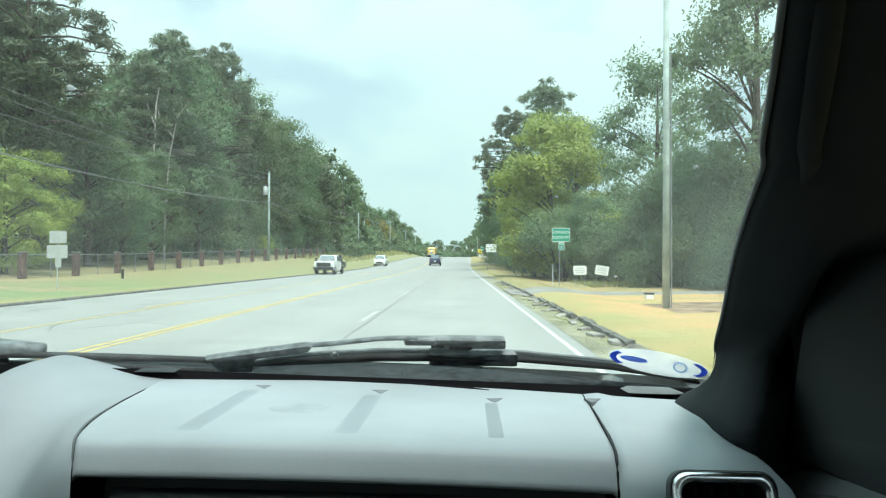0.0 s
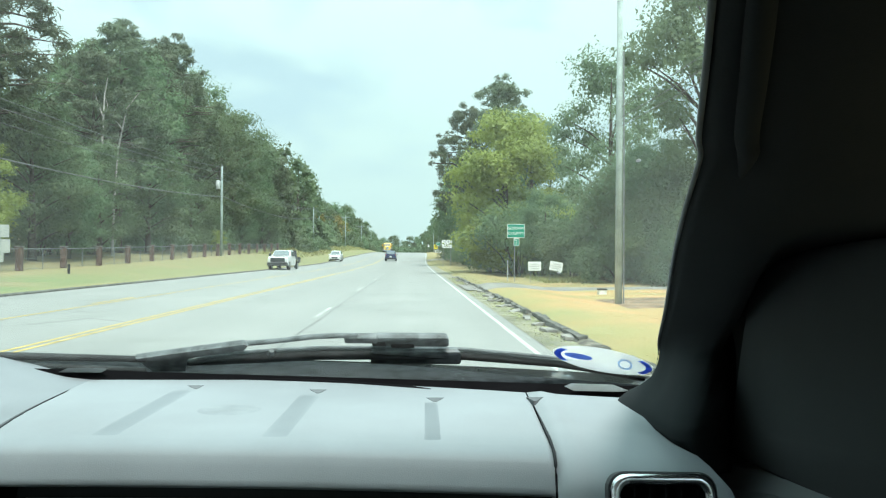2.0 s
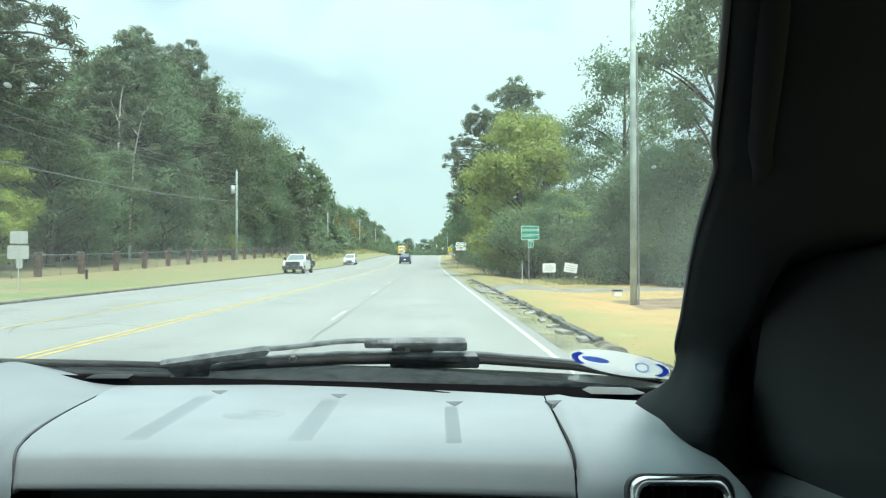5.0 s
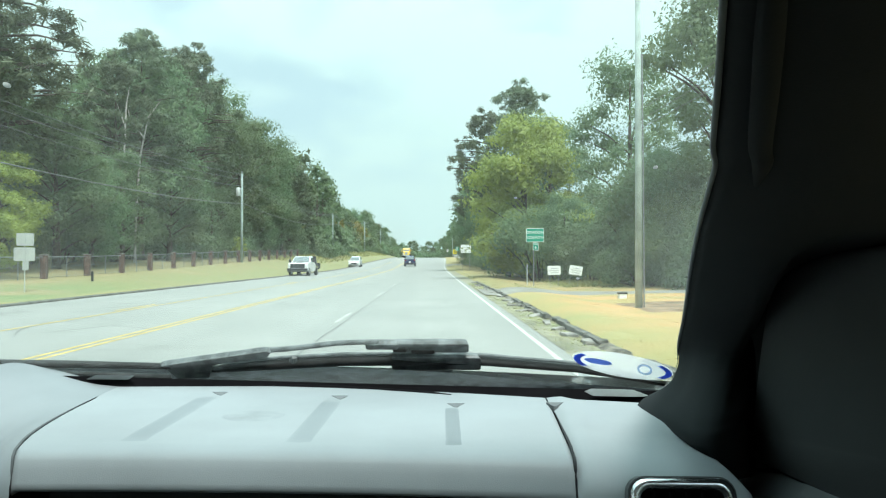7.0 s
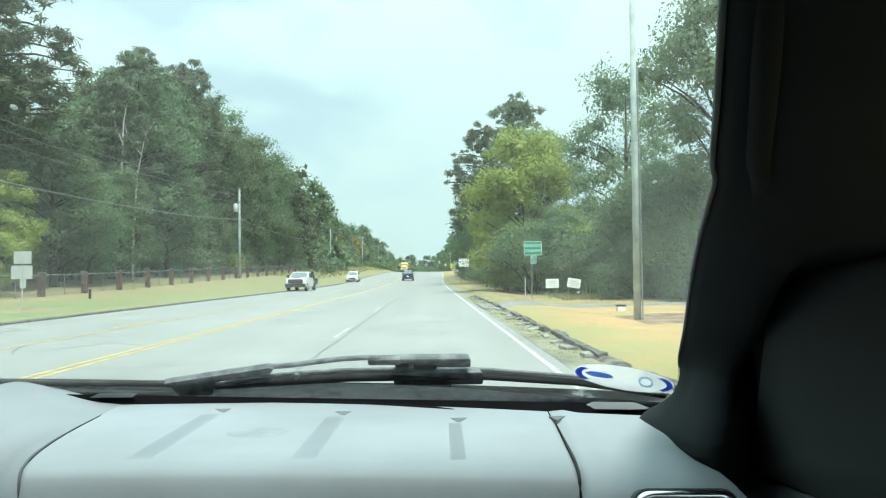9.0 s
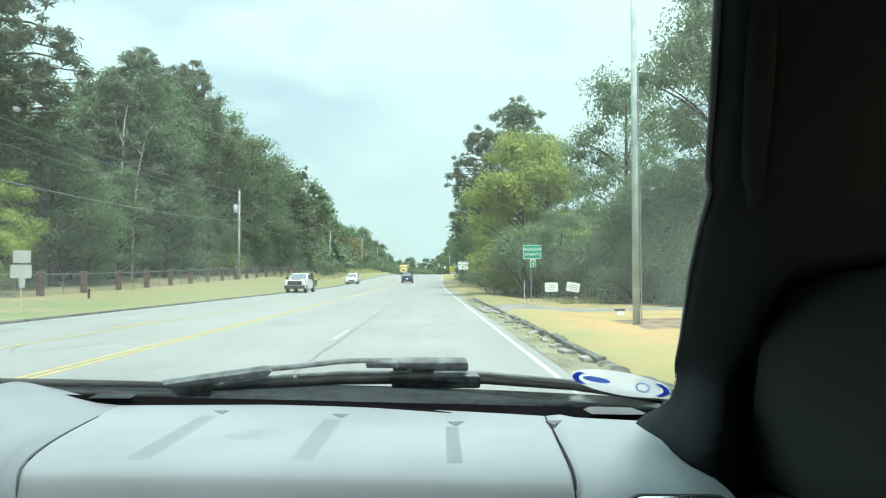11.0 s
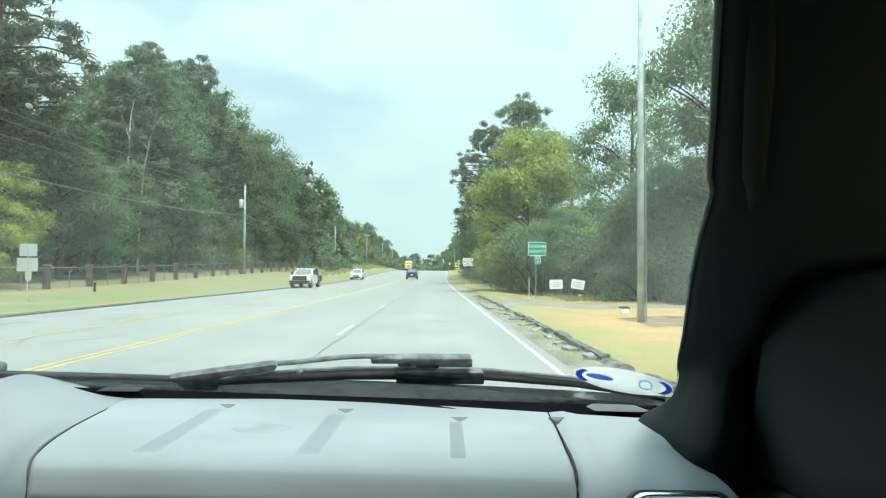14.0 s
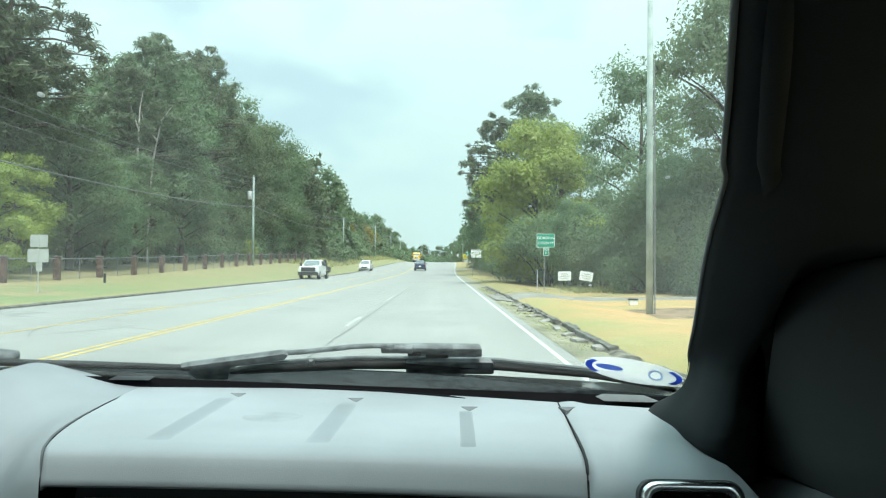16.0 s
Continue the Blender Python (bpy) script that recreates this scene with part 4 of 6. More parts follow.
            rows += [rim, outer] if lift == up else [outer, rim]
        loft(bm, rows + [rows[0]], closed=False, caps=False)
        return part(name, bm, material, parent, label)

    decal = disc("decal", 0, 0, 1, 1, STICKER, 0.003, car, label="white oval decal with blue marks")
    disc("decal_mark", 0, 0, 0.97, 0.95, STICKER_BLUE, 0.0042, decal, 148, 212, 0.87)
    disc("decal_mark", 0, 0, 0.97, 0.95, STICKER_BLUE, 0.0042, decal, -38, 36, 0.87)
    disc("decal_mark", -0.50, -0.06, 0.27, 0.22, STICKER_MID, 0.0042, decal)
    disc("decal_mark", 0.42, -0.02, 0.15, 0.44, STICKER_PALE, 0.0042, decal, 0, 360, 0.72)
    for x, z, r in ((0.257, 1.432, 0.003), (-0.433, 1.503, 0.004), (0.10, 1.40, 0.002), (0.20, 1.30, 0.0025), (-0.62, 1.46, 0.003)):
        bm = bmesh.new()
        rows = [[on_screen(x + r * math.cos(a) * k, z + 0.6 * r * math.sin(a) * k, -0.003 - 0.0004 * (k < 0.9)) for a in (2 * math.pi * i / 14 for i in range(14))] for k in (1.0, 0.6)]
        loft(bm, rows)
        part("water_spot", bm, SMEAR, car, "dried spot on the windscreen", smooth=True)
    # pillar trim
    edge = ((1.100, 0.305, 1.150), (1.112, 0.322, 1.158), (1.122, 0.350, 1.172), (1.136, 0.374, 1.188), (1.160, 0.388, 1.200), (1.19, 0.388, 1.195), (1.24, 0.376, 1.13), (1.31, 0.356, 1.04), (1.366, 0.341, 0.962), (1.410, 0.3335, 0.903),
            (1.434, 0.329, 0.871), (1.452, 0.318, 0.848), (1.504, 0.298, 0.778), (1.564, 0.274, 0.698), (1.64, 0.245, 0.60), (1.75, 0.205, 0.46))
    rings = []
    for z, x, y in edge:
        edge_z = z
        k, near = step(1.1, 1.24, z), curve((1.2, 1.31, 1.434, 1.564, 1.75), (0.97, 0.8, 0.615, 0.49, 0.44), z)
        x, y, z = x * near, (y + 0.008) * near - 0.008, 1.3216 + (z - 1.3216) * near
        k2 = step(1.27, 1.37, edge_z)
        cx, cy = (0.302 + (x + 0.035 * near - 0.302) * k), (0.87 + (y - 0.11 * near - 0.87) * k)
        rings.append([(x + 0.05, y + 0.06, z), (x + 0.008, y + 0.018, z), (x, y, z), (x - 0.001 + 0.004 * k, y - 0.025, z), ((x * 0.55 + cx * 0.45), y * 0.55 + cy * 0.45, z), (cx, cy + 0.02, z), (cx + 0.012, cy, z), (cx + 0.026 + 0.014 * k2, cy - 0.010 * k2, z), tuple(Vector((max(0.376, cx + 0.034), max(0.925, cy + 0.03), z)).lerp(Vector((cx + 0.09, cy, z)), k2)), tuple(Vector((0.445, 1.045, z)).lerp(Vector((cx + 0.3, cy + 0.06, z)), k2)), tuple(Vector((0.49, 1.3, z)).lerp(Vector((cx + 0.3, y + 0.1, z)), k2))])
    rings[0] = [(a, b, c - (0.0, 0.03, 0.05, 0.08, 0.10)[max(0, i - 6)]) for i, (a, b, c) in enumerate(rings[0])]
    fine_rings = []
    for i in range(len(rings) - 1):
        four = [rings[min(max(i + d, 0), len(rings) - 1)] for d in (-1, 0, 1, 2)]
        for t in (0.0, 0.25, 0.5, 0.75):
            ring = []
            for p in zip(*four):
                p0, p1, p2, p3 = (Vector(q) for q in p)
                ring.append(tuple(0.5 * (2 * p1 + (p2 - p0) * t + (2 * p0 - 5 * p1 + 4 * p2 - p3) * t * t + (3 * p1 - p0 - 3 * p2 + p3) * t**3)))
            fine_rings.append(ring)
    rings = fine_rings + [rings[-1]]
    bm = bmesh.new()
    loft(bm, rings)
    pillar = part("windscreen_pillar", bm, TRIM, car, "black trimmed windscreen pillar", smooth=True)
    # soft grip moulded along the upper trim
    grip = []
    for ring in rings[34:]:
        z = ring[2][2]
        w = 0.5 + 0.25 * (1 - step(1.38, 1.50, z))
        grip.append(Vector(ring[2]).lerp(Vector(ring[5]), w) + Vector((0.005, 0.0095, 0)))
    part("grab_handle", tube(bmesh.new(), grip, [0.001, 0.002, 0.0035, 0.0048, 0.006, 0.007, 0.0078] + [0.0083] * (len(grip) - 7), 16), TRIM, pillar, "black grab handle", smooth=True)
    # grey strip added where pillar meets glass, for the light its edge catches
    lip = [(r[2][0] - 0.0005, r[2][1] + 0.003, r[2][2]) for r in rings[14:]]
    part("pillar_lit_rim", tube(bmesh.new(), lip, [0.0002, 0.0005, 0.0008, 0.0011, 0.0014, 0.0017, 0.002] + [0.0022] * (len(lip) - 7), 6), LIT_RIM, pillar, "grey strip for the lit edge of the pillar", smooth=True)
    # door beside the pillar
    bm = bmesh.new()
    box(bm, (0.56, 0.55, 0.80), (0.12, 1.5, 0.62), 0.03)
    box(bm, (0.56, 0.98, 1.42), (0.10, 0.55, 0.70), 0.03)
    door = part("door", bm, TRIM, car, "black passenger door lining")
    bm = bmesh.new()
    outline = [(1.0, 1.062), (1.0, 1.10), (0.993, 1.145), (0.960, 1.253), (0.934, 1.290), (0.893, 1.312), (0.82, 1.328), (0.76, 1.334), (0.66, 1.336), (0.60, 1.30), (0.58, 1.15), (0.60, 1.09)]
    rounded = []
    for i in range(len(outline)):
        p = [Vector((*outline[(i + d) % len(outline)], 0)) for d in (-1, 0, 1, 2)]
        for k in range(4):
            t = k / 4
            q = 0.5 * ((2 * p[1]) + (p[2] - p[0]) * t + (2 * p[0] - 5 * p[1] + 4 * p[2] - p[3]) * t * t + (3 * p[1] - p[0] - 3 * p[2] + p[3]) * t**3)
            rounded.append((q.x, q.y))
    outline = rounded
    mid_y, mid_z = 0.79, 1.19
    loft(bm, [[(x, mid_y + (y - mid_y) * k, mid_z + (z - mid_z) * k) for y, z in outline] for x, k in ((0.5, 1.0), (0.432, 1.0), (0.422, 0.985), (0.418, 0.94))])
    part("door_sail_panel", bm, TRIM_GREY, door, "charcoal corner panel of the door", smooth=True)
    bm = bmesh.new()
    loft(bm, [[(0.5, y, 0.8), (0.5, y, z + 0.0), (0.43, y, z - 0.004), (0.405, y, z - 0.03), (0.40, y, 0.8)] for y, z in ((1.03, 1.045), (0.98, 1.052), (0.85, 1.085), (0.7, 1.105), (0.3, 1.11), (-0.3, 1.11))])
    part("door_top_trim", bm, DOOR_TOP, door, "charcoal door top")
    # the rest of the cab
    bm = bmesh.new()
    box(bm, (-0.5, -0.6, 1.80), (2.0, 2.16, 0.10), 0.03)
    part("roof", bm, CAR_WHITE, car)
    # unseen headlining, kept pale to bounce light onto the dash front
    bm = bmesh.new()
    box(bm, (-0.5, -0.6, 1.738), (1.9, 2.1, 0.02), 0.004)
    part("headlining", bm, HEADLINING, car, "light grey cloth headlining")
    for name, c, s in (("rear_wall", (-0.5, -1.64, 0.85), (2.0, 0.08, 0.75)), ("cab_floor", (-0.5, 0.2, 0.45), (2.0, 3.7, 0.06)), ("driver_door", (-1.53, -0.3, 0.80), (0.10, 2.6, 0.66)), ("rear_side", (0.57, -0.95, 0.80), (0.10, 1.4, 0.66)), ("firewall", (-0.5, 1.40, 0.72), (2.0, 0.05, 0.62))):
        bm = bmesh.new()
        box(bm, c, s, 0.02)
        part(name, bm, CAR_WHITE if "door" in name or "side" in name else TRIM, car)
    for x, y, dy in ((-1.52, 0.86, 0.86), (-1.5, -0.55, 0), (0.55, -0.55, 0), (-1.5, -1.6, 0), (0.55, -1.6, 0)):
        bm = bmesh.new()
        tube(bm, [(x, y + dy * 0.5, 1.06), (x * 0.97, y - dy * 0.42, 1.78)], 0.05, 8)
        part("roof_post", bm, TRIM, car)
    for x in (-1.25, 0.15):
        bm = bmesh.new()
        box(bm, (x + 0.0, -0.35, 0.62), (0.52, 0.52, 0.22), 0.07)
        box(bm, (x, -0.66, 1.0), (0.5, 0.16, 0.66), 0.06, Euler((radians(12), 0, 0)).to_matrix())
        part("seat", bm, TRIM, car, "black cloth front seat")
    for x in (-1.45, 0.47):
        for y in (1.95, -1.5):
            wheel(car, (x, y, 0.4), 0.40, 0.26)
    def panel(name, c, size, material, bevel=0.02, label="", parent=car):
        bm = bmesh.new()
        box(bm, c, size, bevel)
        return part(name, bm, material, parent, label)

    for x in (-1.50, 0.52):
        out = 1 if x > 0 else -1
        panel("front_wing", (x, 1.95, 0.78), (0.07, 1.25, 0.44), CAR_WHITE, 0.03)
        panel("sill", (x + 0.03 * out, 0.0, 0.42), (0.10, 2.6, 0.12), CAR_WHITE)
        for y, long in ((0.52, 1.45), (-0.72, 0.98)):
            skin = panel("door_skin", (x + 0.115 * out, y, 0.78), (0.035, long, 0.60), CAR_WHITE, 0.015, "white outer door panel")
            panel("door_handle", (x + 0.145 * out, y - long * 0.36, 0.96), (0.03, 0.18, 0.035), DASH_DARK, 0.008, "black door handle", skin)
        panel("wing_mirror", (x + 0.26 * out, 0.62, 1.18), (0.20, 0.12, 0.26), DASH_DARK, 0.04, "black wing mirror")
        panel("headlight", (x - 0.16 * out, 2.57, 0.82), (0.30, 0.14, 0.20), LAMP_CLEAR, 0.03)
        panel("tail_light", (x - 0.02 * out, -3.20, 0.86), (0.14, 0.10, 0.34), LAMP_RED, 0.02)
        panel("bed_side", (x + 0.02 * out, -2.42, 0.80), (0.08, 1.52, 0.54), CAR_WHITE, 0.025, "white load bed side")
    panel("bed_floor", (-0.49, -2.42, 0.60), (1.96, 1.50, 0.06), DASH_DARK, 0.01, "ribbed dark load bed floor")
    for k in range(9):
        panel("bed_rib", (-1.25 + 0.19 * k, -2.42, 0.64), (0.07, 1.44, 0.02), DASH_DARK, 0.006)
    panel("bed_front", (-0.49, -1.70, 0.84), (1.92, 0.05, 0.48), CAR_WHITE)
    panel("tailgate", (-0.49, -3.18, 0.82), (1.74, 0.07, 0.50), CAR_WHITE, 0.025, "closed white tailgate")
    panel("rear_bumper", (-0.49, -3.30, 0.52), (1.95, 0.16, 0.18), CHROME, 0.03, "chrome rear bumper")
    panel("front_bumper", (-0.49, 2.66, 0.52), (1.95, 0.18, 0.24), CHROME, 0.04, "chrome front bumper")
    panel("grille", (-0.49, 2.62, 0.80), (1.10, 0.10, 0.26), DASH_DARK, 0.03, "dark grille")


def wheel(parent, centre, radius, width, rim_material=None):
    """A tyre with its rim, axle along x."""
    def ring(x, r):
        return [(x, r * math.cos(a), r * math.sin(a)) for a in (2 * math.pi * k / 20 for k in range(20))]
    w = width / 2
    bm = bmesh.new()
    loft(bm, [ring(-w, radius * 0.62), ring(-w, radius * 0.9), ring(-w * 0.8, radius), ring(w * 0.8, radius), ring(w, radius * 0.9), ring(w, radius * 0.62)], caps=False)
    tyre = part("wheel", bm, RUBBER, parent, "black tyre on a bright rim", smooth=True)
    tyre.matrix_basis = pose(*centre)
    bm = bmesh.new()
    loft(bm, [ring(-w * 0.9, radius * 0.63), ring(-w * 0.5, radius * 0.5), ring(-w * 0.6, radius * 0.15), ring(w * 0.6, radius * 0.15), ring(w * 0.5, radius * 0.5), ring(w * 0.9, radius * 0.63)])
    part("rim", bm, rim_material or STEEL, tyre)
    return tyre


cabin()


# ---- trees and bushes ----
def leaves(rng, centres, radii, count, size, narrow=0.55, flat=0.8, droop=0.3, inner=0.25):
    """Many small four-cornered leaves on clumps, most near the skin, the rest deeper in, as vertex and face arrays."""
    centres, radii = np.array(centres), np.array(radii)
    pick = rng.choice(len(radii), count, p=radii**2 / (radii**2).sum())
    way = rng.normal(size=(count, 3))
    way[:, 2] = way[:, 2] * 0.9 + 0.35
    way /= np.linalg.norm(way, axis=1)[:, None]
    deep = rng.random(count) < inner
    shell = np.where(deep, rng.uniform(0.15, 0.7, count), rng.uniform(0.7, 1.0, count) + np.abs(rng.normal(scale=0.16, size=count)))
    # knobbly clumps: the skin swells and sinks in a few lobes
    lobe = 1 + 0.22 * np.sin(way[:, 0] * 5.1 + pick * 1.7) * np.sin(way[:, 1] * 4.3 + pick * 2.9) + 0.14 * np.sin(way[:, 2] * 7.7 + pick * 0.9)
    place = centres[pick] + way * (radii[pick] * shell * lobe)[:, None] * np.array((1, 1, flat))
    normal = way * 0.8 + np.array((0, 0, 0.35)) + rng.normal(scale=0.45, size=(count, 3))
    normal /= np.linalg.norm(normal, axis=1)[:, None]
    side = np.cross(normal, rng.normal(size=(count, 3)))
    side /= np.linalg.norm(side, axis=1)[:, None] + 1e-9
    along = np.cross(normal, side)
    along[:, 2] -= droop
    long = (size * rng.uniform(0.6, 1.35, count) * np.where(deep, 1.7, 1.0))[:, None]
    wide = long * narrow
    verts = np.stack([place - along * long * 0.5, place + side * wide * 0.5 + along * long * 0.05, place + along * long * 0.55, place - side * wide * 0.5 + along * long * 0.05], 1).reshape(-1, 3)
    faces = np.arange(4 * count).reshape(-1, 4)
    return verts, faces


def cloud(name, data, material, parent, label=""):
    verts, faces = data
    me = bpy.data.meshes.new(name)
    me.from_pydata(verts.tolist(), [], faces.tolist())
    me.materials.append(material)
    ob = new(name, me)
    ob.parent = parent
    if label:
        ob["label"] = label
    return ob


def tree(seed, kind, height, spread, count, size, leaf, label, low=0.18, bark=None, flat=0.8, clumps=44, clump=0.33):
    """A tree: tapered trunk with limbs, and a crown of clumped leaves."""
    rng = np.random.default_rng(seed)
    root = thing("pine_tree" if kind == "pine" else "tree", label, "tree", "roadside trees")
    centres, radii = [], []
    n = 230 if kind == "pine" else clumps
    for k in range(n):
        t = (k + rng.uniform(0, 1)) / n
        if kind == "pine":
            env = spread * (0.25 + 0.95 * math.sin(math.pi * min(1, 0.2 + 0.8 * t)) ** 0.8)
            h = height * (low + (0.97 - low) * t)
            r = rng.uniform(0.4, 1.15) * spread * 0.13
            reach = env * rng.uniform(0.05, 1.0) ** 0.8 * 0.85
        else:
            env = spread * (0.22 + 0.85 * math.sin(math.pi * (0.14 + 0.80 * t)) ** 0.75)
            h = height * (low + (0.93 - low) * t)
            r = rng.uniform(0.55, 1.3) * spread * clump
            reach = env * rng.uniform(0.2, 1.0) ** 0.5 * 0.92
        a = rng.uniform(0, 2 * math.pi)
        centres.append((reach * math.cos(a), reach * math.sin(a), h + rng.normal(scale=0.3)))
        radii.append(r)
    bm = bmesh.new()
    lean = rng.normal(scale=0.25, size=2)
    trunk = [(lean[0] * s * s, lean[1] * s * s, height * s * 0.9) for s in (0, 0.04, 0.15, 0.35, 0.6, 0.85, 1.0)]
    base = 0.016 * height + 0.05
    tube(bm, [(x, y, z - 0.15 * (i == 0)) for i, (x, y, z) in enumerate(trunk)], [base * f for f in (1.5, 1.1, 0.95, 0.75, 0.5, 0.25, 0.06)], 9)
    part("trunk", bm, bark or BARK, root, smooth=True)
    order = sorted(range(n), key=lambda i: -math.hypot(centres[i][0], centres[i][1]))[:34 if kind == "pine" else 16]
    bm = bmesh.new()
    for i in order:
        x, y, z = centres[i]
        z0 = max(height * 0.1, z - (0.5 if kind == "pine" else 0.55 * math.hypot(x, y) + 0.5))
        s = min(1, z0 / (height * 0.9))
        p0 = Vector((lean[0] * s * s, lean[1] * s * s, z0))
        mid = p0.lerp(Vector((x, y, z)), 0.5) + Vector((0, 0, 0.25))
        tube(bm, [p0, mid, (x, y, z)], [0.11 * (1 - 0.6 * s) + 0.02, 0.06, 0.02], 5)
    part("limb", bm, bark or BARK, root, smooth=True)
    if kind == "pine":
        cloud("crown", leaves(rng, centres, radii, count, size, 0.18, 0.75, 0.05), leaf, root)
    else:
        cloud("crown", leaves(rng, centres, radii, count, size, flat=flat), leaf, root)
    return root


def bush(seed, height, spread, count, size, leaf, label):
    rng = np.random.default_rng(seed)
    root = thing("bush", label, "bush", "undergrowth bushes")
    centres, radii = [], []
    for k in range(22):
        a, q, t = rng.uniform(0, 2 * math.pi), rng.uniform(0, 1) ** 0.6, rng.uniform(0.05, 1)
        reach = spread * q * (1 - 0.45 * t)
        centres.append((reach * math.cos(a), reach * math.sin(a), height * (0.12 + 0.75 * t)))
        radii.append(rng.uniform(0.2, 0.4) * spread)
    bm = bmesh.new()
    for x, y, z in centres[:9]:
        tube(bm, [(x * 0.15, y * 0.15, -0.1), (x * 0.5, y * 0.5, z * 0.55), (x, y, z)], [0.05, 0.03, 0.012], 5)
    part("stem", bm, BARK, root)
    cloud("foliage", leaves(rng, centres, radii, count, size), leaf, root)
    return root


def put_copy(ob, x, y, scale, turn, sink=0.15, wide=1.0):
    return copy_thing(ob, pose(x, y, ground_z(x, y) - sink, 0, 0, turn) @ Matrix.Diagonal((scale * wide, scale * wide, scale, 1)))


def woods():
    rng = random.Random(21)
    close = [tree(5, "broad", 18, 5.0, 30000, 0.20, LEAF, "tall leafy green tree overhanging the verge", 0.10, flat=0.65, clumps=70, clump=0.31), tree(6, "broad", 18, 4.6, 30000, 0.20, LEAF, "tall leafy green tree overhanging the verge", 0.12, flat=0.65, clumps=70, clump=0.31)]
    airy = tree(7, "broad", 18, 4.8, 20000, 0.20, LEAF, "tall thin-crowned tree with sky between its branches", 0.30, flat=0.6, clumps=46, clump=0.24)
    near = [tree(1, "broad", 18, 4.6, 17000, 0.25, LEAF, "tall dark green broadleaf tree at the woodland edge", 0.12),
            tree(2, "broad", 18, 4.2, 17000, 0.24, LEAF, "tall dark green broadleaf tree at the woodland edge", 0.16),
            tree(3, "broad", 18, 5.2, 19000, 0.25, LEAF, "broad dark green tree with a rounded crown", 0.20),
            tree(4, "pine", 18, 3.8, 15000, 0.40, NEEDLE, "tall pine with tufted needles and bare lower trunk", 0.38)]
    far = [tree(11, "broad", 18, 4.8, 1800, 0.8, LEAF, "dark green broadleaf tree in the distant tree line", 0.08),
           tree(12, "broad", 18, 4.2, 1800, 0.8, LEAF, "dark green broadleaf tree in the distant tree line", 0.10),
           tree(13, "pine", 18, 3.6, 2100, 1.1, NEEDLE, "tall distant pine in the tree line", 0.35)]
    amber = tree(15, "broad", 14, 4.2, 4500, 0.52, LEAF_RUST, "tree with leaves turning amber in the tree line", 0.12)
    yellow = tree(16, "broad", 12, 3.7, 30000, 0.21, LEAF_YELLOW, "yellow-green young tree beside the road sign", 0.06, flat=0.6, clumps=80, clump=0.32)
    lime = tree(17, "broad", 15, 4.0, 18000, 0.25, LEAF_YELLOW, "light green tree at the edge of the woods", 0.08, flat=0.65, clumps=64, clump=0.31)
    shrub = [bush(31, 3.2, 2.4, 9500, 0.10, LEAF, "dense dark green undergrowth bush"), bush(32, 2.6, 2.2, 9000, 0.10, LEAF, "dense dark green undergrowth bush")]
    shrub_left = [bush(34, 3.2, 2.5, 4500, 0.15, LEAF, "dark green bush below the woodland trees"), bush(35, 2.8, 2.3, 4500, 0.15, LEAF, "dark green bush below the woodland trees")]
    shrub_far = bush(33, 3.4, 2.8, 900, 0.45, LEAF, "dark green bush at the foot of the tree line")
    used = set()

    def place(ob, x, y, height, base, turn=None, wide=1.0, sink=0.15):
        s = height / base
        turn = rng.uniform(0, 360) if turn is None else turn
        if ob not in used:
            used.add(ob)
            ob.matrix_basis = pose(x, y, ground_z(x, y) - sink, 0, 0, turn) @ Matrix.Diagonal((s * wide, s * wide, s, 1))
            return ob
        return put_copy(ob, x, y, s, turn, sink, wide)

    # the wood across the road
    def tall(y):
        return curve((10, 45, 58, 68, 84, 96, 110, 117, 124, 139, 155, 178, 195, 230, 310, 420, 700), (15, 16, 18, 17, 20.5, 23, 24.5, 23.5, 19, 18, 17.5, 15, 13, 13.5, 14, 14, 14), y)

    y = 14.0
    while y < 132:
        place(rng.choice(near), -28 + rng.uniform(-2.2, 1.8), y, tall(y) * rng.choice((0.86, 1.0, 1.08, 1.14)) * rng.uniform(0.97, 1.05), 18)
        place(rng.choice(near), -34.5 + rng.uniform(-1.5, 1.5), y + 3, tall(y) * rng.uniform(1.02, 1.2), 18)
        if rng.random() < 0.6:
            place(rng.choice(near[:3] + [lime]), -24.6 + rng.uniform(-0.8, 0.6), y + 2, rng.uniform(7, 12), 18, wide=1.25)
        y += rng.uniform(6.0, 8.4)
    y = 8.0
    while y < 130:
        if y < 26 or y > 84:
            place(rng.choice(shrub_left), -26.2 + rng.uniform(-0.6, 0.7), y, rng.uniform(1.4, 3.0), 3.0, sink=0.2)
        place(rng.choice(shrub_left), -27.5 + rng.uniform(-0.8, 0.8), y + 1, rng.uniform(3.5, 6.0), 3.0, sink=0.2)
        y += rng.uniform(2.8, 4.0)
    y = 134.0
    while y < 620:
        x = -25 - 1.5 * step(150, 260, y)
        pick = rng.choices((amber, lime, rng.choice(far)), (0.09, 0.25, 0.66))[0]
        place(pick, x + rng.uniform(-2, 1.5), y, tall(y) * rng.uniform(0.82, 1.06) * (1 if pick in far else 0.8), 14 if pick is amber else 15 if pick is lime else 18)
        place(rng.choice(far), x - 6 + rng.uniform(-2, 2), y + 3, tall(y) * rng.uniform(0.95, 1.15), 18)
        place(shrub_far, x + 3 + rng.uniform(-1, 1), y + 1, rng.uniform(2.5, 5), 3.2)
        y += rng.uniform(6.5, 9.5) * (1 + max(0, y - 250) / 400)
    for k in range(90):
        y = rng.uniform(128, 320)
        place(shrub_far, -17.5 - rng.uniform(0, 6) - 1.5 * step(150, 260, y), y, rng.uniform(0.7, 2.0), 3.2)
    # behind the car, across the road
    y = -150.0
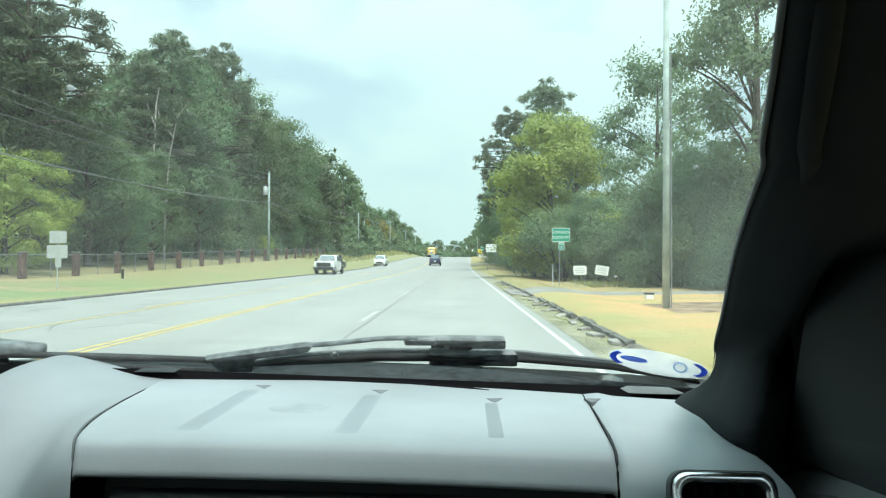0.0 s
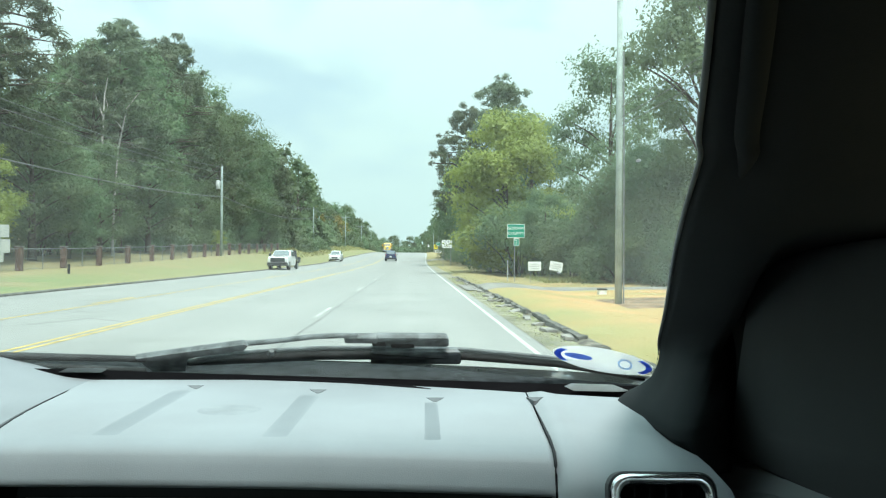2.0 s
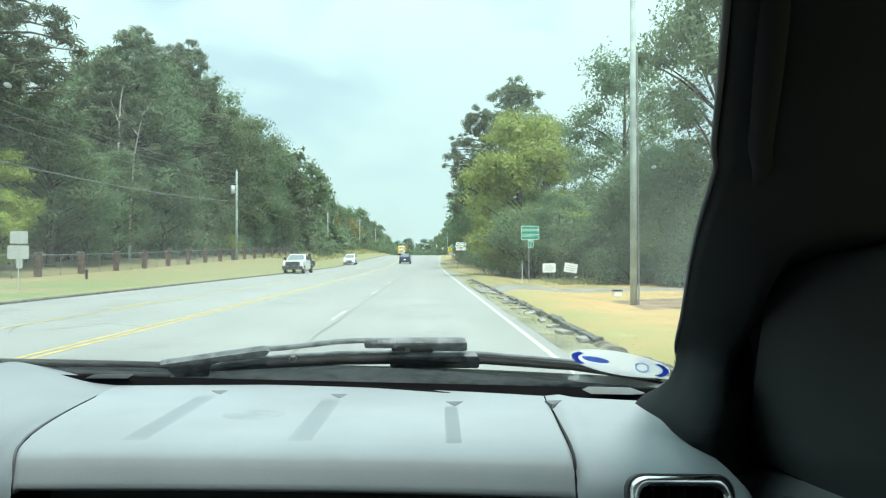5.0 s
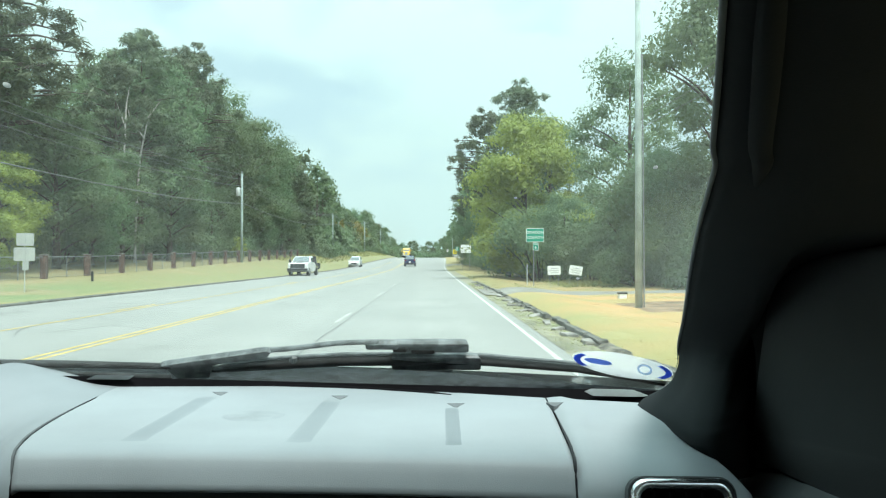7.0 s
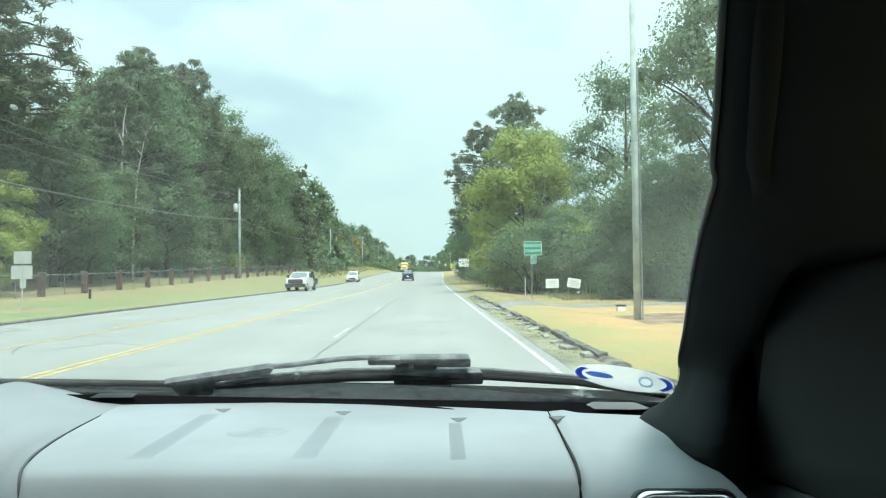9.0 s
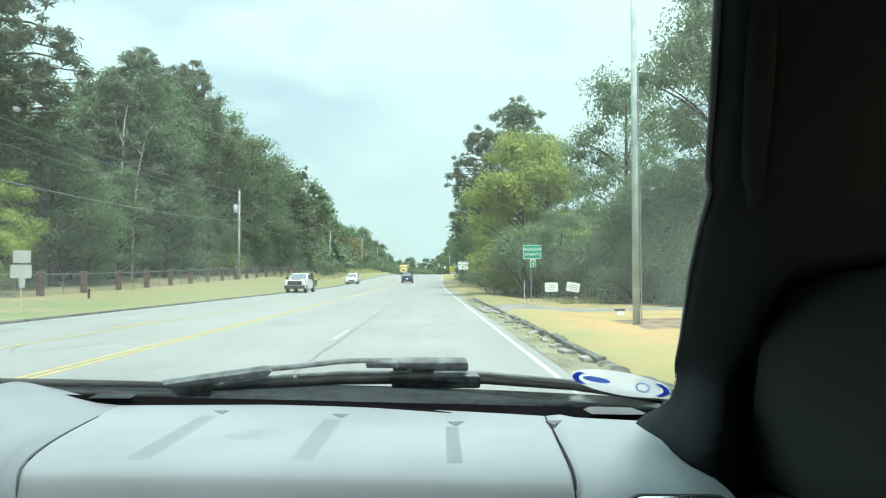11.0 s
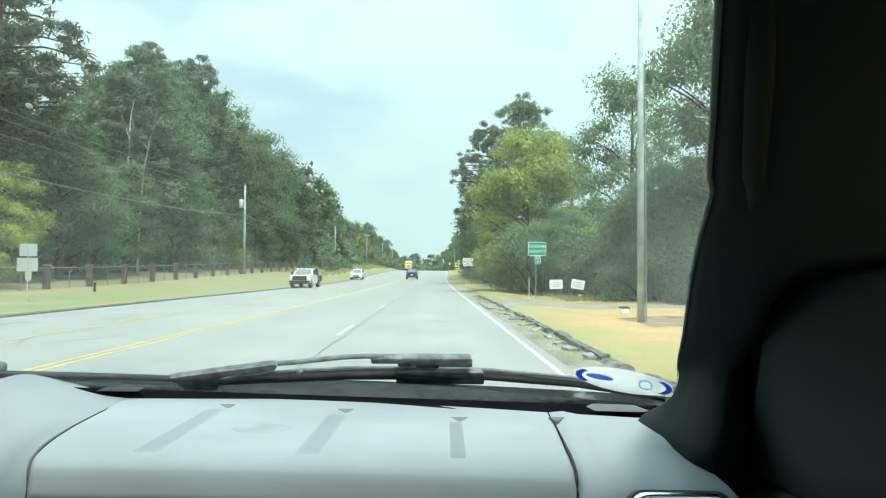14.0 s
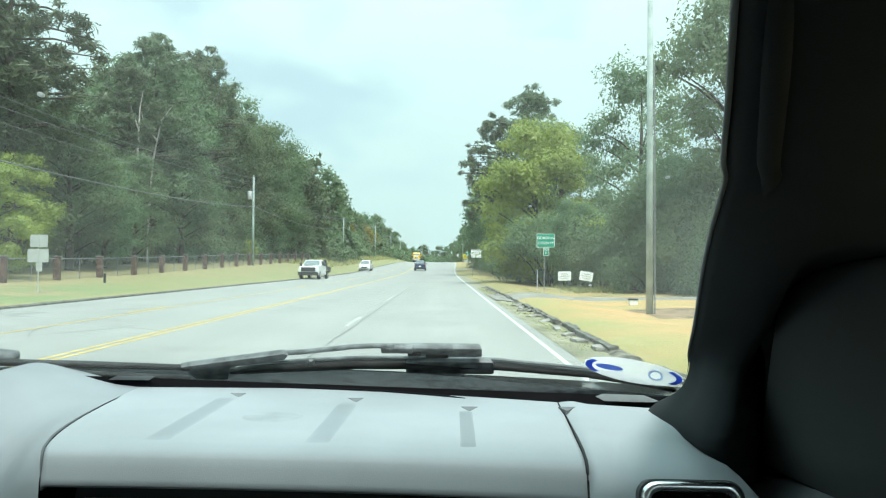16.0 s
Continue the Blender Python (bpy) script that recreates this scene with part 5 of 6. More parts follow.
    while y < 10:
        place(rng.choice(far), -26 + rng.uniform(-2, 2), y, rng.uniform(15, 21), 18)
        y += rng.uniform(8, 11)
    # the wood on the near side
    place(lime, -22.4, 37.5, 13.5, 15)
    place(near[3], -26.0, 46, 21, 18, wide=1.25)
    place(near[3], -27.0, 71, 22, 18, wide=1.1)
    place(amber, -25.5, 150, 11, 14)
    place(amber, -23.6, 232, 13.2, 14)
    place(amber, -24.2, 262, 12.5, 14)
    place(yellow, 6.9, 57, 12.4, 12, 20, 1.0)
    place(lime, 9.4, 52, 11.5, 15, 70, 1.15)
    place(lime, 11.2, 62, 15, 15)
    place(near[3], 6.4, 92, 20.0, 18, 120, 1.05)
    place(near[3], 10.4, 88, 22.4, 18, 200, 1.15)
    place(near[0], 7.0, 99, 14.5, 18, 30)
    place(near[1], 7.0, 118, 16, 18)
    place(near[2], 8.6, 110, 16.5, 18)
    place(airy, 14.1, 36.5, 19.0, 18, 40, 0.85)
    place(close[1], 15.0, 30, 11.5, 18)
    place(close[1], 13.2, 46, 12.6, 18, 10, 1.1)
    place(close[0], 19.0, 40, 15, 18, 130, 0.9)
    place(near[0], 10.8, 70, 15, 18)
    place(close[0], 8.6, 49.5, 7.0, 18, 75, 1.2)
    place(close[1], 10.6, 45.5, 8.0, 18, 160, 1.15)
    place(close[0], 12.6, 40.5, 9.5, 18, 250, 1.1)
    place(near[1], 15.5, 60, 18, 18)
    place(near[2], 13.5, 76, 17, 18)
    place(close[1], 19.0, 24, 9.5, 18)
    for x, y, h in ((9.6, 46, 3.4), (11.2, 40, 3.6), (12.6, 38.5, 4.0), (14.8, 36.5, 4.4), (8.6, 51, 3.6), (8.4, 62, 3.8), (8.2, 68, 4.0), (8.0, 75, 4.0), (8.0, 82, 4.0), (8.2, 90, 4.2), (11.4, 47, 5.0), (17, 35.5, 4.6), (19.5, 36, 5), (12.5, 43, 5.2), (16, 39.5, 6), (13.5, 41.5, 6), (10, 54, 4.4), (10.5, 58, 5), (7.4, 52.5, 4.2), (6.3, 60, 3.6), (7.4, 90, 3.6), (7.4, 98, 3.8), (7.6, 106, 3.8), (7.8, 114, 4.0), (8.0, 124, 4.0), (8.6, 86, 5.0), (7.8, 72, 4.4), (7.8, 79, 4.0), (12.4, 35.5, 3.2), (14.0, 33.8, 3.4), (16.2, 33, 3.6)):
        place(rng.choice(shrub), x, y, h, 3.0, sink=0.2)
    y = 118.0
    while y < 175:
        place(rng.choice(far), 8.5 + rng.uniform(-0.5, 3), y, rng.uniform(13, 17), 18)
        y += rng.uniform(7, 9)
    y = 180.0
    while y < 640:
        x = 16 - 4.5 * step(240, 330, y)
        place(rng.choice(far), x + rng.uniform(-1, 2.5), y, rng.uniform(13, 18), 18)
        place(rng.choice(far), x + 7 + rng.uniform(-1, 2), y + 4, rng.uniform(15, 19), 18)
        y += rng.uniform(7, 10) * (1 + max(0, y - 250) / 400)
    y = -150.0
    while y < 6:
        place(rng.choice(far), 16 + rng.uniform(-1, 4), y, rng.uniform(8, 15), 18)
        place(shrub_far, 11.5 + rng.uniform(-1, 1.5), y + 4, rng.uniform(2, 4), 3.2)
        y += rng.uniform(8, 12)
    # far end of the road
    for k in range(26):
        place(rng.choice(far), -60 + 5.5 * k + rng.uniform(-2, 2), 760 + rng.uniform(-30, 60), rng.uniform(16, 24), 18, wide=1.3)
    for k in range(40):
        place(shrub_far, -70 + 3.6 * k + rng.uniform(-1, 1), 735 + rng.uniform(-20, 30), rng.uniform(7, 12), 3.2)
    place(near[1], -24.3, 60.5, 9.6, 18, 60, 1.2)
    place(near[0], -24.5, 55.5, 8.4, 18, 140, 1.2)
    # two bare pale trunks in the left wood
    for x, y, h, bend in ((-25.3, 63.0, 14.4, 0.3), (-25.0, 64.8, 13.6, 1.3)):
        snag = thing("dead_tree", "pale bare dead trunk among green trees", "tree")
        z = ground_z(x, y)
        bm = bmesh.new()
        tube(bm, [(x, y, z - 0.2), (x + 0.1, y, z + h * 0.3), (x + bend * 0.3, y, z + h * 0.65), (x + bend * 0.8, y, z + h * 0.9), (x + bend * 1.6, y, z + h)], [0.11, 0.10, 0.085, 0.05, 0.02], 7)
        part("trunk", bm, PALE_BARK, snag)
        bm = bmesh.new()
        tube(bm, [(x + bend * 0.5, y, z + h * 0.78), (x - 0.4, y, z + h * 0.88), (x - 0.7, y, z + h * 0.97)], [0.06, 0.04, 0.015], 5)
        part("limb", bm, PALE_BARK, snag)


woods()


# ---- poles, wires and fences ----
def utility_pole(x, y, height, arm=False, drum=False, leans=0.0, thick=0.15, label="weathered wooden utility pole with cables"):
    z = ground_z(x, y)
    p = thing("utility_pole", label, "utility pole", "utility poles", pose(x, y, z, 0, leans, 0))
    bm = bmesh.new()
    tube(bm, [(0, 0, -0.3), (0, 0, height * 0.5), (0, 0, height)], [thick, thick * 0.85, thick * 0.68], 12)
    part("pole", bm, POLE_WOOD, p, smooth=True)
    if arm:
        bm = bmesh.new()
        box(bm, (0, -thick, height - 0.6), (2.4, 0.1, 0.12), 0.01)
        part("crossarm", bm, POLE_WOOD, p)
        for k in (-1.1, -0.5, 0.5, 1.1):
            bm = bmesh.new()
            tube(bm, [(k, -thick, height - 0.54), (k, -thick, height - 0.36)], [0.03, 0.045], 8)
            part("insulator", bm, SIGN_BACK, p)
    else:
        bm = bmesh.new()
        tube(bm, [(0, 0, height), (0, 0, height + 0.22)], [0.04, 0.05], 8)
        part("insulator", bm, SIGN_BACK, p)
    if drum:
        bm = bmesh.new()
        tube(bm, [(-0.38, 0, height - 2.3), (-0.38, 0, height - 2.25), (-0.38, 0, height - 1.5), (-0.38, 0, height - 1.42)], [0.2, 0.24, 0.24, 0.12], 14)
        part("transformer", bm, SIGN_BACK, p, "pale grey transformer drum", smooth=True)
    return p


def wire(a, b, sag, thick=0.018, label="thin grey overhead cable"):
    a, b = Vector(a), Vector(b)
    pts = [a.lerp(b, t) - Vector((0, 0, 4 * sag * t * (1 - t))) for t in (k / 16 for k in range(17))]
    tagged(finish("overhead_cable", tube(bmesh.new(), pts, thick, 5), WIRE), label, "cable", "overhead cables")


def pole_lines():
    spots = [(-19.8, -139), (-19.8, -66), (-19.8, 7), (-19.8, 80), (-19.8, 153), (-19.9, 226), (-20.2, 299), (-20.4, 372)]
    for k, (x, y) in enumerate(spots):
        utility_pole(x, y, 9.2 if y != 153 else 8.0, arm=k in (0, 5, 6), drum=k in (1, 3), thick=0.14)
    utility_pole(-21.5, 176, 8.5, thick=0.16)
    for (x0, y0), (x1, y1) in zip(spots, spots[1:]):
        z0, z1 = ground_z(x0, y0), ground_z(x1, y1)
        for dx, h in ((-0.1, 9.15), (0.15, 8.6), (0.15, 7.9)):
            wire((x0 + dx, y0, z0 + min(h, 7.9 if y0 == 153 else h)), (x1 + dx, y1, z1 + min(h, 7.9 if y1 == 153 else h)), 1.1)
        wire((x0 + 0.17, y0, z0 + 6.1), (x1 + 0.17, y1, z1 + 6.1), 1.0, 0.035)
    right = [(7.4, -108), (6.4, -34), (6.05, 22.4), (8.3, 206), (8.3, 256), (8.4, 320)]
    for x, y in right:
        utility_pole(x, y, 10.8 if y < 100 else 9.0, thick=0.112, label="tall bare grey utility pole on the verge")
    for h in (5.75, 5.45, 5.2):
        wire((6.1, 22.4, h), (6.5, -34, h + 0.3), 0.35, 0.009)
    for h in (8.6, 7.9, 7.4):
        wire((8.3, 206, h + road_z(206)), (8.3, 256, h + road_z(256)), 0.6)
    # conduit up the near pole
    bm = bmesh.new()
    tube(bm, [(6.18, 22.30, -0.3), (6.165, 22.31, 4.0), (6.15, 22.33, 7.4)], 0.022, 6)
    tagged(finish("cable_conduit", bm, STEEL), "thin grey conduit on the utility pole", "conduit")


def fence():
    f = thing("fence", "wire fence between red-brown brick piers", "fence")
    posts = [(-20.0, 29.9 + 4.95 * k) for k in range(18)]
    for x, y in posts:
        z = ground_z(x, y)
        bm = bmesh.new()
        box(bm, (x, y, z + 0.55), (0.29, 0.29, 1.3), 0.015)
        pier = part("brick_pier", bm, BRICK, f)
        bm = bmesh.new()
        box(bm, (x, y, z + 1.23), (0.34, 0.34, 0.06), 0.015)
        part("pier_cap", bm, KERB, pier)
    for (x0, y0), (x1, y1) in zip(posts, posts[1:]):
        z0, z1 = ground_z(x0, y0), ground_z(x1, y1)
        for h, r in ((1.12, 0.026), (0.62, 0.008), (0.08, 0.008)):
            part("rail", tube(bmesh.new(), [(x0, y0, z0 + h), (x1, y1, z1 + h)], r, 6), STEEL, f)
        ym, zm = (y0 + y1) / 2, (z0 + z1) / 2
        part("fence_post", tube(bmesh.new(), [(x0, ym, zm - 0.1), (x0, ym, zm + 1.14)], 0.025, 6), STEEL, f)
        verts, faces = [], []
        n = 26
        for k in range(n):
            for way in (1, -1):
                a, b = k / n, (k + 2.2 * way) / n
                if not 0 <= b <= 1:
                    continue
                pa, pb = (x0, y0 + (y1 - y0) * a, z0 + (z1 - z0) * a + 0.06), (x0, y0 + (y1 - y0) * b, z0 + (z1 - z0) * b + 1.1)
                i = len(verts)
                verts += [pa, (pa[0], pa[1] + 0.012, pa[2]), (pb[0], pb[1] + 0.012, pb[2]), pb]
                faces.append((i, i + 1, i + 2, i + 3))
        raw("wire_mesh", verts, faces, STEEL, f)["kind"] = "stuff"
    # low white rail ahead on the near side
    rail = thing("white_fence", "low white post and rail fence beside dry grass", "fence")
    line = [(6.4 + 0.1 * k, 228 - 3 * k) for k in range(12)]
    for x, y in line:
        z = ground_z(x, y)
        bm = bmesh.new()
        box(bm, (x, y, z + 0.4), (0.12, 0.12, 1.0), 0.01)
        part("post", bm, CAR_WHITE, rail)
    for (x0, y0), (x1, y1) in zip(line, line[1:]):
        for h in (0.85, 0.45):
            part("rail", tube(bmesh.new(), [(x0, y0, ground_z(x0, y0) + h), (x1, y1, ground_z(x1, y1) + h)], 0.06, 6), CAR_WHITE, rail)


pole_lines()
fence()


# ---- signs ----
def lettering(text, size, material, parent, x, z, y=-0.012):
    cu = bpy.data.curves.new("lettering", "FONT")
    cu.body, cu.size, cu.align_x, cu.align_y, cu.extrude = text, size, "CENTER", "CENTER", 0.002
    tmp = new("lettering", cu)
    bpy.context.view_layer.update()
    me = bpy.data.meshes.new_from_object(tmp.evaluated_get(bpy.context.evaluated_depsgraph_get()))
    bpy.data.objects.remove(tmp)
    me.materials.clear()
    me.materials.append(material)
    ob = new("lettering", me)
    ob.parent = parent
    ob.matrix_basis = pose(x, y, z, 90, 0, 0)
    return ob


def board(parent, x, z, w, h, material, rim=None, name="panel", y=0.0):
    def oblong(w, h, r, y):
        return [(x + cx + r * math.cos(radians(a0 + 22.5 * k)), y, z + cz + r * math.sin(radians(a0 + 22.5 * k))) for cx, cz, a0 in ((w - r, h - r, 0), (-w + r, h - r, 90), (-w + r, -h + r, 180), (w - r, -h + r, 270)) for k in range(5)]
    bm = bmesh.new()
    loft(bm, [oblong(w / 2, h / 2, 0.04, y - 0.004), oblong(w / 2, h / 2, 0.04, y + 0.004)])
    ob = part(name, bm, rim or material, parent)
    if rim:
        bm = bmesh.new()
        loft(bm, [oblong(w / 2 - 0.022, h / 2 - 0.022, 0.03, y - 0.007), oblong(w / 2 - 0.022, h / 2 - 0.022, 0.03, y)])
        part("face", bm, material, ob)
    return ob


def post(parent, x, z0, z1, thick=0.03, material=None, y=0.03):
    bm = bmesh.new()
    box(bm, (x, y, (z0 + z1) / 2), (thick * 1.6, thick, z1 - z0), 0.004)
    return part("post", bm, material or STEEL, parent)


def bars(parent, x, z, w, rows, gap, material, y=-0.010):
    for k, share in enumerate(rows):
        bm = bmesh.new()
        box(bm, (x, y, z - gap * k), (w * share, 0.003, gap * 0.45), 0)
        part("text_bar", bm, material, parent)


def signs():
    x, y = 5.45, 41.5
    s = thing("county_sign", "green county line sign on a steel post", "sign", at=pose(x, y, ground_z(x, y) + 0.2, 0, 0, -3))
    post(s, 0.05, -0.4, 2.35)
    board(s, 0.12, 2.56, 0.96, 0.74, SIGN_GREEN, SIGN_WHITE)
    lettering("GORDON", 0.205, SIGN_WHITE, s, 0.12, 2.70)
    lettering("COUNTY", 0.205, SIGN_WHITE, s, 0.12, 2.42)
    board(s, 0.15, 1.95, 0.30, 0.42, SIGN_GREEN, SIGN_WHITE)
    lettering("MILE", 0.12, SIGN_WHITE, s, 0.15, 2.06)
    lettering("0", 0.2, SIGN_WHITE, s, 0.15, 1.88)
    m = thing("marker_post", "slim pale grey marker post in the grass", "post", at=pose(5.2, 42, ground_z(5.2, 42)))
    post(m, 0, -0.2, 1.15, 0.032, SIGN_BACK)
    for px, py, tilt in ((6.45, 40.5, -1), (7.4, 40.0, 9)):
        yard = thing("yard_sign", "small white yard sign with faint print", "sign", "yard signs", pose(px, py, ground_z(px, py) + 0.28, 0, tilt, -4))
        board(yard, 0, 0.62, 0.68, 0.48, SIGN_WHITE)
        bars(yard, 0, 0.72, 0.5, (0.7, 1.0, 0.8), 0.11, SIGN_BACK)
        for k in (-0.22, 0.22):
            post(yard, k, -0.3, 0.6, 0.012)
    px, py = 6.9, 27.8
    lump = thing("meter_box", "small white box with a dark lid in the grass", "box", at=pose(px, py, ground_z(px, py)))
    bm = bmesh.new()
    box(bm, (0, 0, 0.08), (0.28, 0.28, 0.18), 0.02)
    part("body", bm, SIGN_WHITE, lump)
    bm = bmesh.new()
    box(bm, (0, 0, 0.19), (0.32, 0.32, 0.06), 0.015)
    part("lid", bm, DASH_DARK, lump)
    x, y = 4.4, 86.5
    t = thing("truck_lane_sign", "white truck lane sign on two posts", "sign", at=pose(x - 0.6, y, ground_z(x, y)))
    for k in (-0.42, 0.42):
        post(t, k, -0.2, 2.9)
    board(t, 0, 2.5, 1.2, 0.95, SIGN_WHITE, SIGN_BLACK)
    for k, words in enumerate(("TRUCKS OVER", "6 WHEELS", "KEEP RIGHT", "EXCEPT TO PASS")):
        lettering(words, 0.15, SIGN_BLACK, t, 0, 2.82 - 0.21 * k)
    x, y = 5.6, 144
    d = thing("speed_check_sign", "white speed check sign on a steel post", "sign", at=pose(x, y, ground_z(x, y)))
    post(d, 0, -0.2, 2.6)
    board(d, 0, 2.9, 0.92, 1.1, SIGN_WHITE, SIGN_BLACK)
    for k, words in enumerate(("SPEED", "CHECKED", "BY", "DETECTION", "DEVICES")):
        lettering(words, 0.14, SIGN_BLACK, d, 0, 3.28 - 0.19 * k)
    # backs of signs facing the other way
    for px, py, group in ((-15.7, 29.8, 1), (-15.6, -43, 2)):
        b = thing("road_sign", "bare metal backs of two stacked road signs", "sign", "signs facing away", pose(px, py, ground_z(px, py)))
        post(b, 0.0, -0.2, 2.3, 0.022, SIGN_BACK, y=-0.02)
        k = 1.0 if group == 1 else 1.5
        board(b, 0.0, 2.03, 0.68 * k, 0.48 * k, SIGN_BACK)
        board(b, -0.03, 2.03 - 0.52 * (k + 0.1), 0.82, 0.52, SIGN_BACK)
        if group == 1:
            board(b, 0.02, 1.02, 0.24, 0.36, SIGN_BACK, name="small_plate")
    mk = thing("marker_post", "short dark marker post in the grass", "post", at=pose(-17.4, 39.5, ground_z(-17.4, 39.5)))
    post(mk, 0, -0.1, 0.5, 0.07, DASH_DARK)
    # signs further on
    x, y = 6.9, 205
    g = thing("memorial_sign", "green memorial highway sign with a white emblem on a leaning post", "sign", at=pose(x, y, ground_z(x, y), 0, -6, 0))
    post(g, 0, -0.2, 2.4)
    board(g, 0, 2.55, 0.9, 1.05, SIGN_GREEN, SIGN_WHITE)
    bars(g, 0, 2.26, 0.7, (0.8, 1.0), 0.12, SIGN_WHITE)
    bm = bmesh.new()
    loft(bm, [[(0.2 * math.cos(a), q, 2.76 + 0.2 * math.sin(a)) for a in (2 * math.pi * k / 20 for k in range(20))] for q in (-0.013, -0.008)])
    part("emblem", bm, SIGN_WHITE, g)
    x, y = 8.0, 268
    q = thing("notice_board", "yellow roadside notice board with dark print", "sign", at=pose(x, y, ground_z(x, y)))
    for k in (-0.6, 0.6):
        post(q, k, -0.2, 2.4, 0.06)
    board(q, 0, 1.9, 1.6, 1.5, SIGN_YELLOW)
    bars(q, 0, 2.3, 1.2, (0.5, 0.9, 0.7), 0.35, SIGN_BLACK)
    x, y = 5.2, 262
    v = thing("speed_sign", "white speed limit sign on a steel post", "sign", at=pose(x, y, ground_z(x, y)))
    post(v, 0, -0.2, 2.0)
    board(v, 0, 2.3, 0.62, 0.78, SIGN_WHITE, SIGN_BLACK)
    bars(v, 0, 2.48, 0.44, (0.9, 0.8), 0.16, SIGN_BLACK)
    # roadside things already passed
    for px, py in ((-15.2, -104), (-15.0, -88)):
        mb = thing("mailbox", "grey mailbox on a thick post beside the road", "mailbox", "mailboxes", pose(px, py, ground_z(px, py)))
        bm = bmesh.new()
        box(bm, (0, 0, 0.45), (0.16, 0.16, 1.1), 0.01)
        part("post", bm, POLE_WOOD, mb)
        bm = bmesh.new()
        box(bm, (0, 0, 1.12), (0.28, 0.5, 0.28), 0.06)
        part("box", bm, SIGN_BACK, mb)
    px, py = -19.5, -18
    sh = thing("shed", "small pale shed with a grey pitched roof", "shed", at=pose(px, py, ground_z(px, py)))
    bm = bmesh.new()
    box(bm, (0, 0, 0.9), (2.4, 2.0, 2.0), 0.02)
    part("wall", bm, SHED, sh)
    bm = bmesh.new()
    loft(bm, [[(-1.4, yy, 1.85), (0, yy, 2.6), (1.4, yy, 1.85)] for yy in (-1.15, 1.15)])
    part("roof", bm, ROOF, sh)
    px, py = 5.6, -36
    hy = thing("hydrant", "small orange-red fire hydrant in dry grass", "hydrant", at=pose(px, py, ground_z(px, py)))
    bm = bmesh.new()
    tube(bm, [(0, 0, -0.05), (0, 0, 0.45), (0, 0, 0.5), (0, 0, 0.62), (0, 0, 0.68)], [0.11, 0.11, 0.15, 0.12, 0.04], 12)
    tube(bm, [(-0.2, 0, 0.42), (0.2, 0, 0.42)], 0.06, 8)
    part("body", bm, CAR_YELLOW, hy)


signs()


# ---- vehicles ----
def hull(bm, sections):
    """A body from sections along y: y, half width at sill, shoulder and top, and their heights."""
    rings = []
    for y, w0, w1, w2, z0, z1, z2 in sections:
        half = [(w0 * 0.94, z0), (w0, z0 + 0.08), (w1, z1), (w2, z2 - 0.04), (w2 * 0.93, z2)]
        rings.append([(a, y, b) for a, b in half] + [(-a, y, b) for a, b in reversed(half)])
    return loft(bm, rings)


def slab(points, thick, name, material, parent, label=""):
    """A panel from a flat outline, given thickness along its own normal."""
    pts = [Vector(p) for p in points]
    n = (pts[1] - pts[0]).cross(pts[2] - pts[0]).normalized() * thick
    bm = bmesh.new()
    loft(bm, [[p - n for p in pts], [p + n for p in pts]])
    return part(name, bm, material, parent, label)


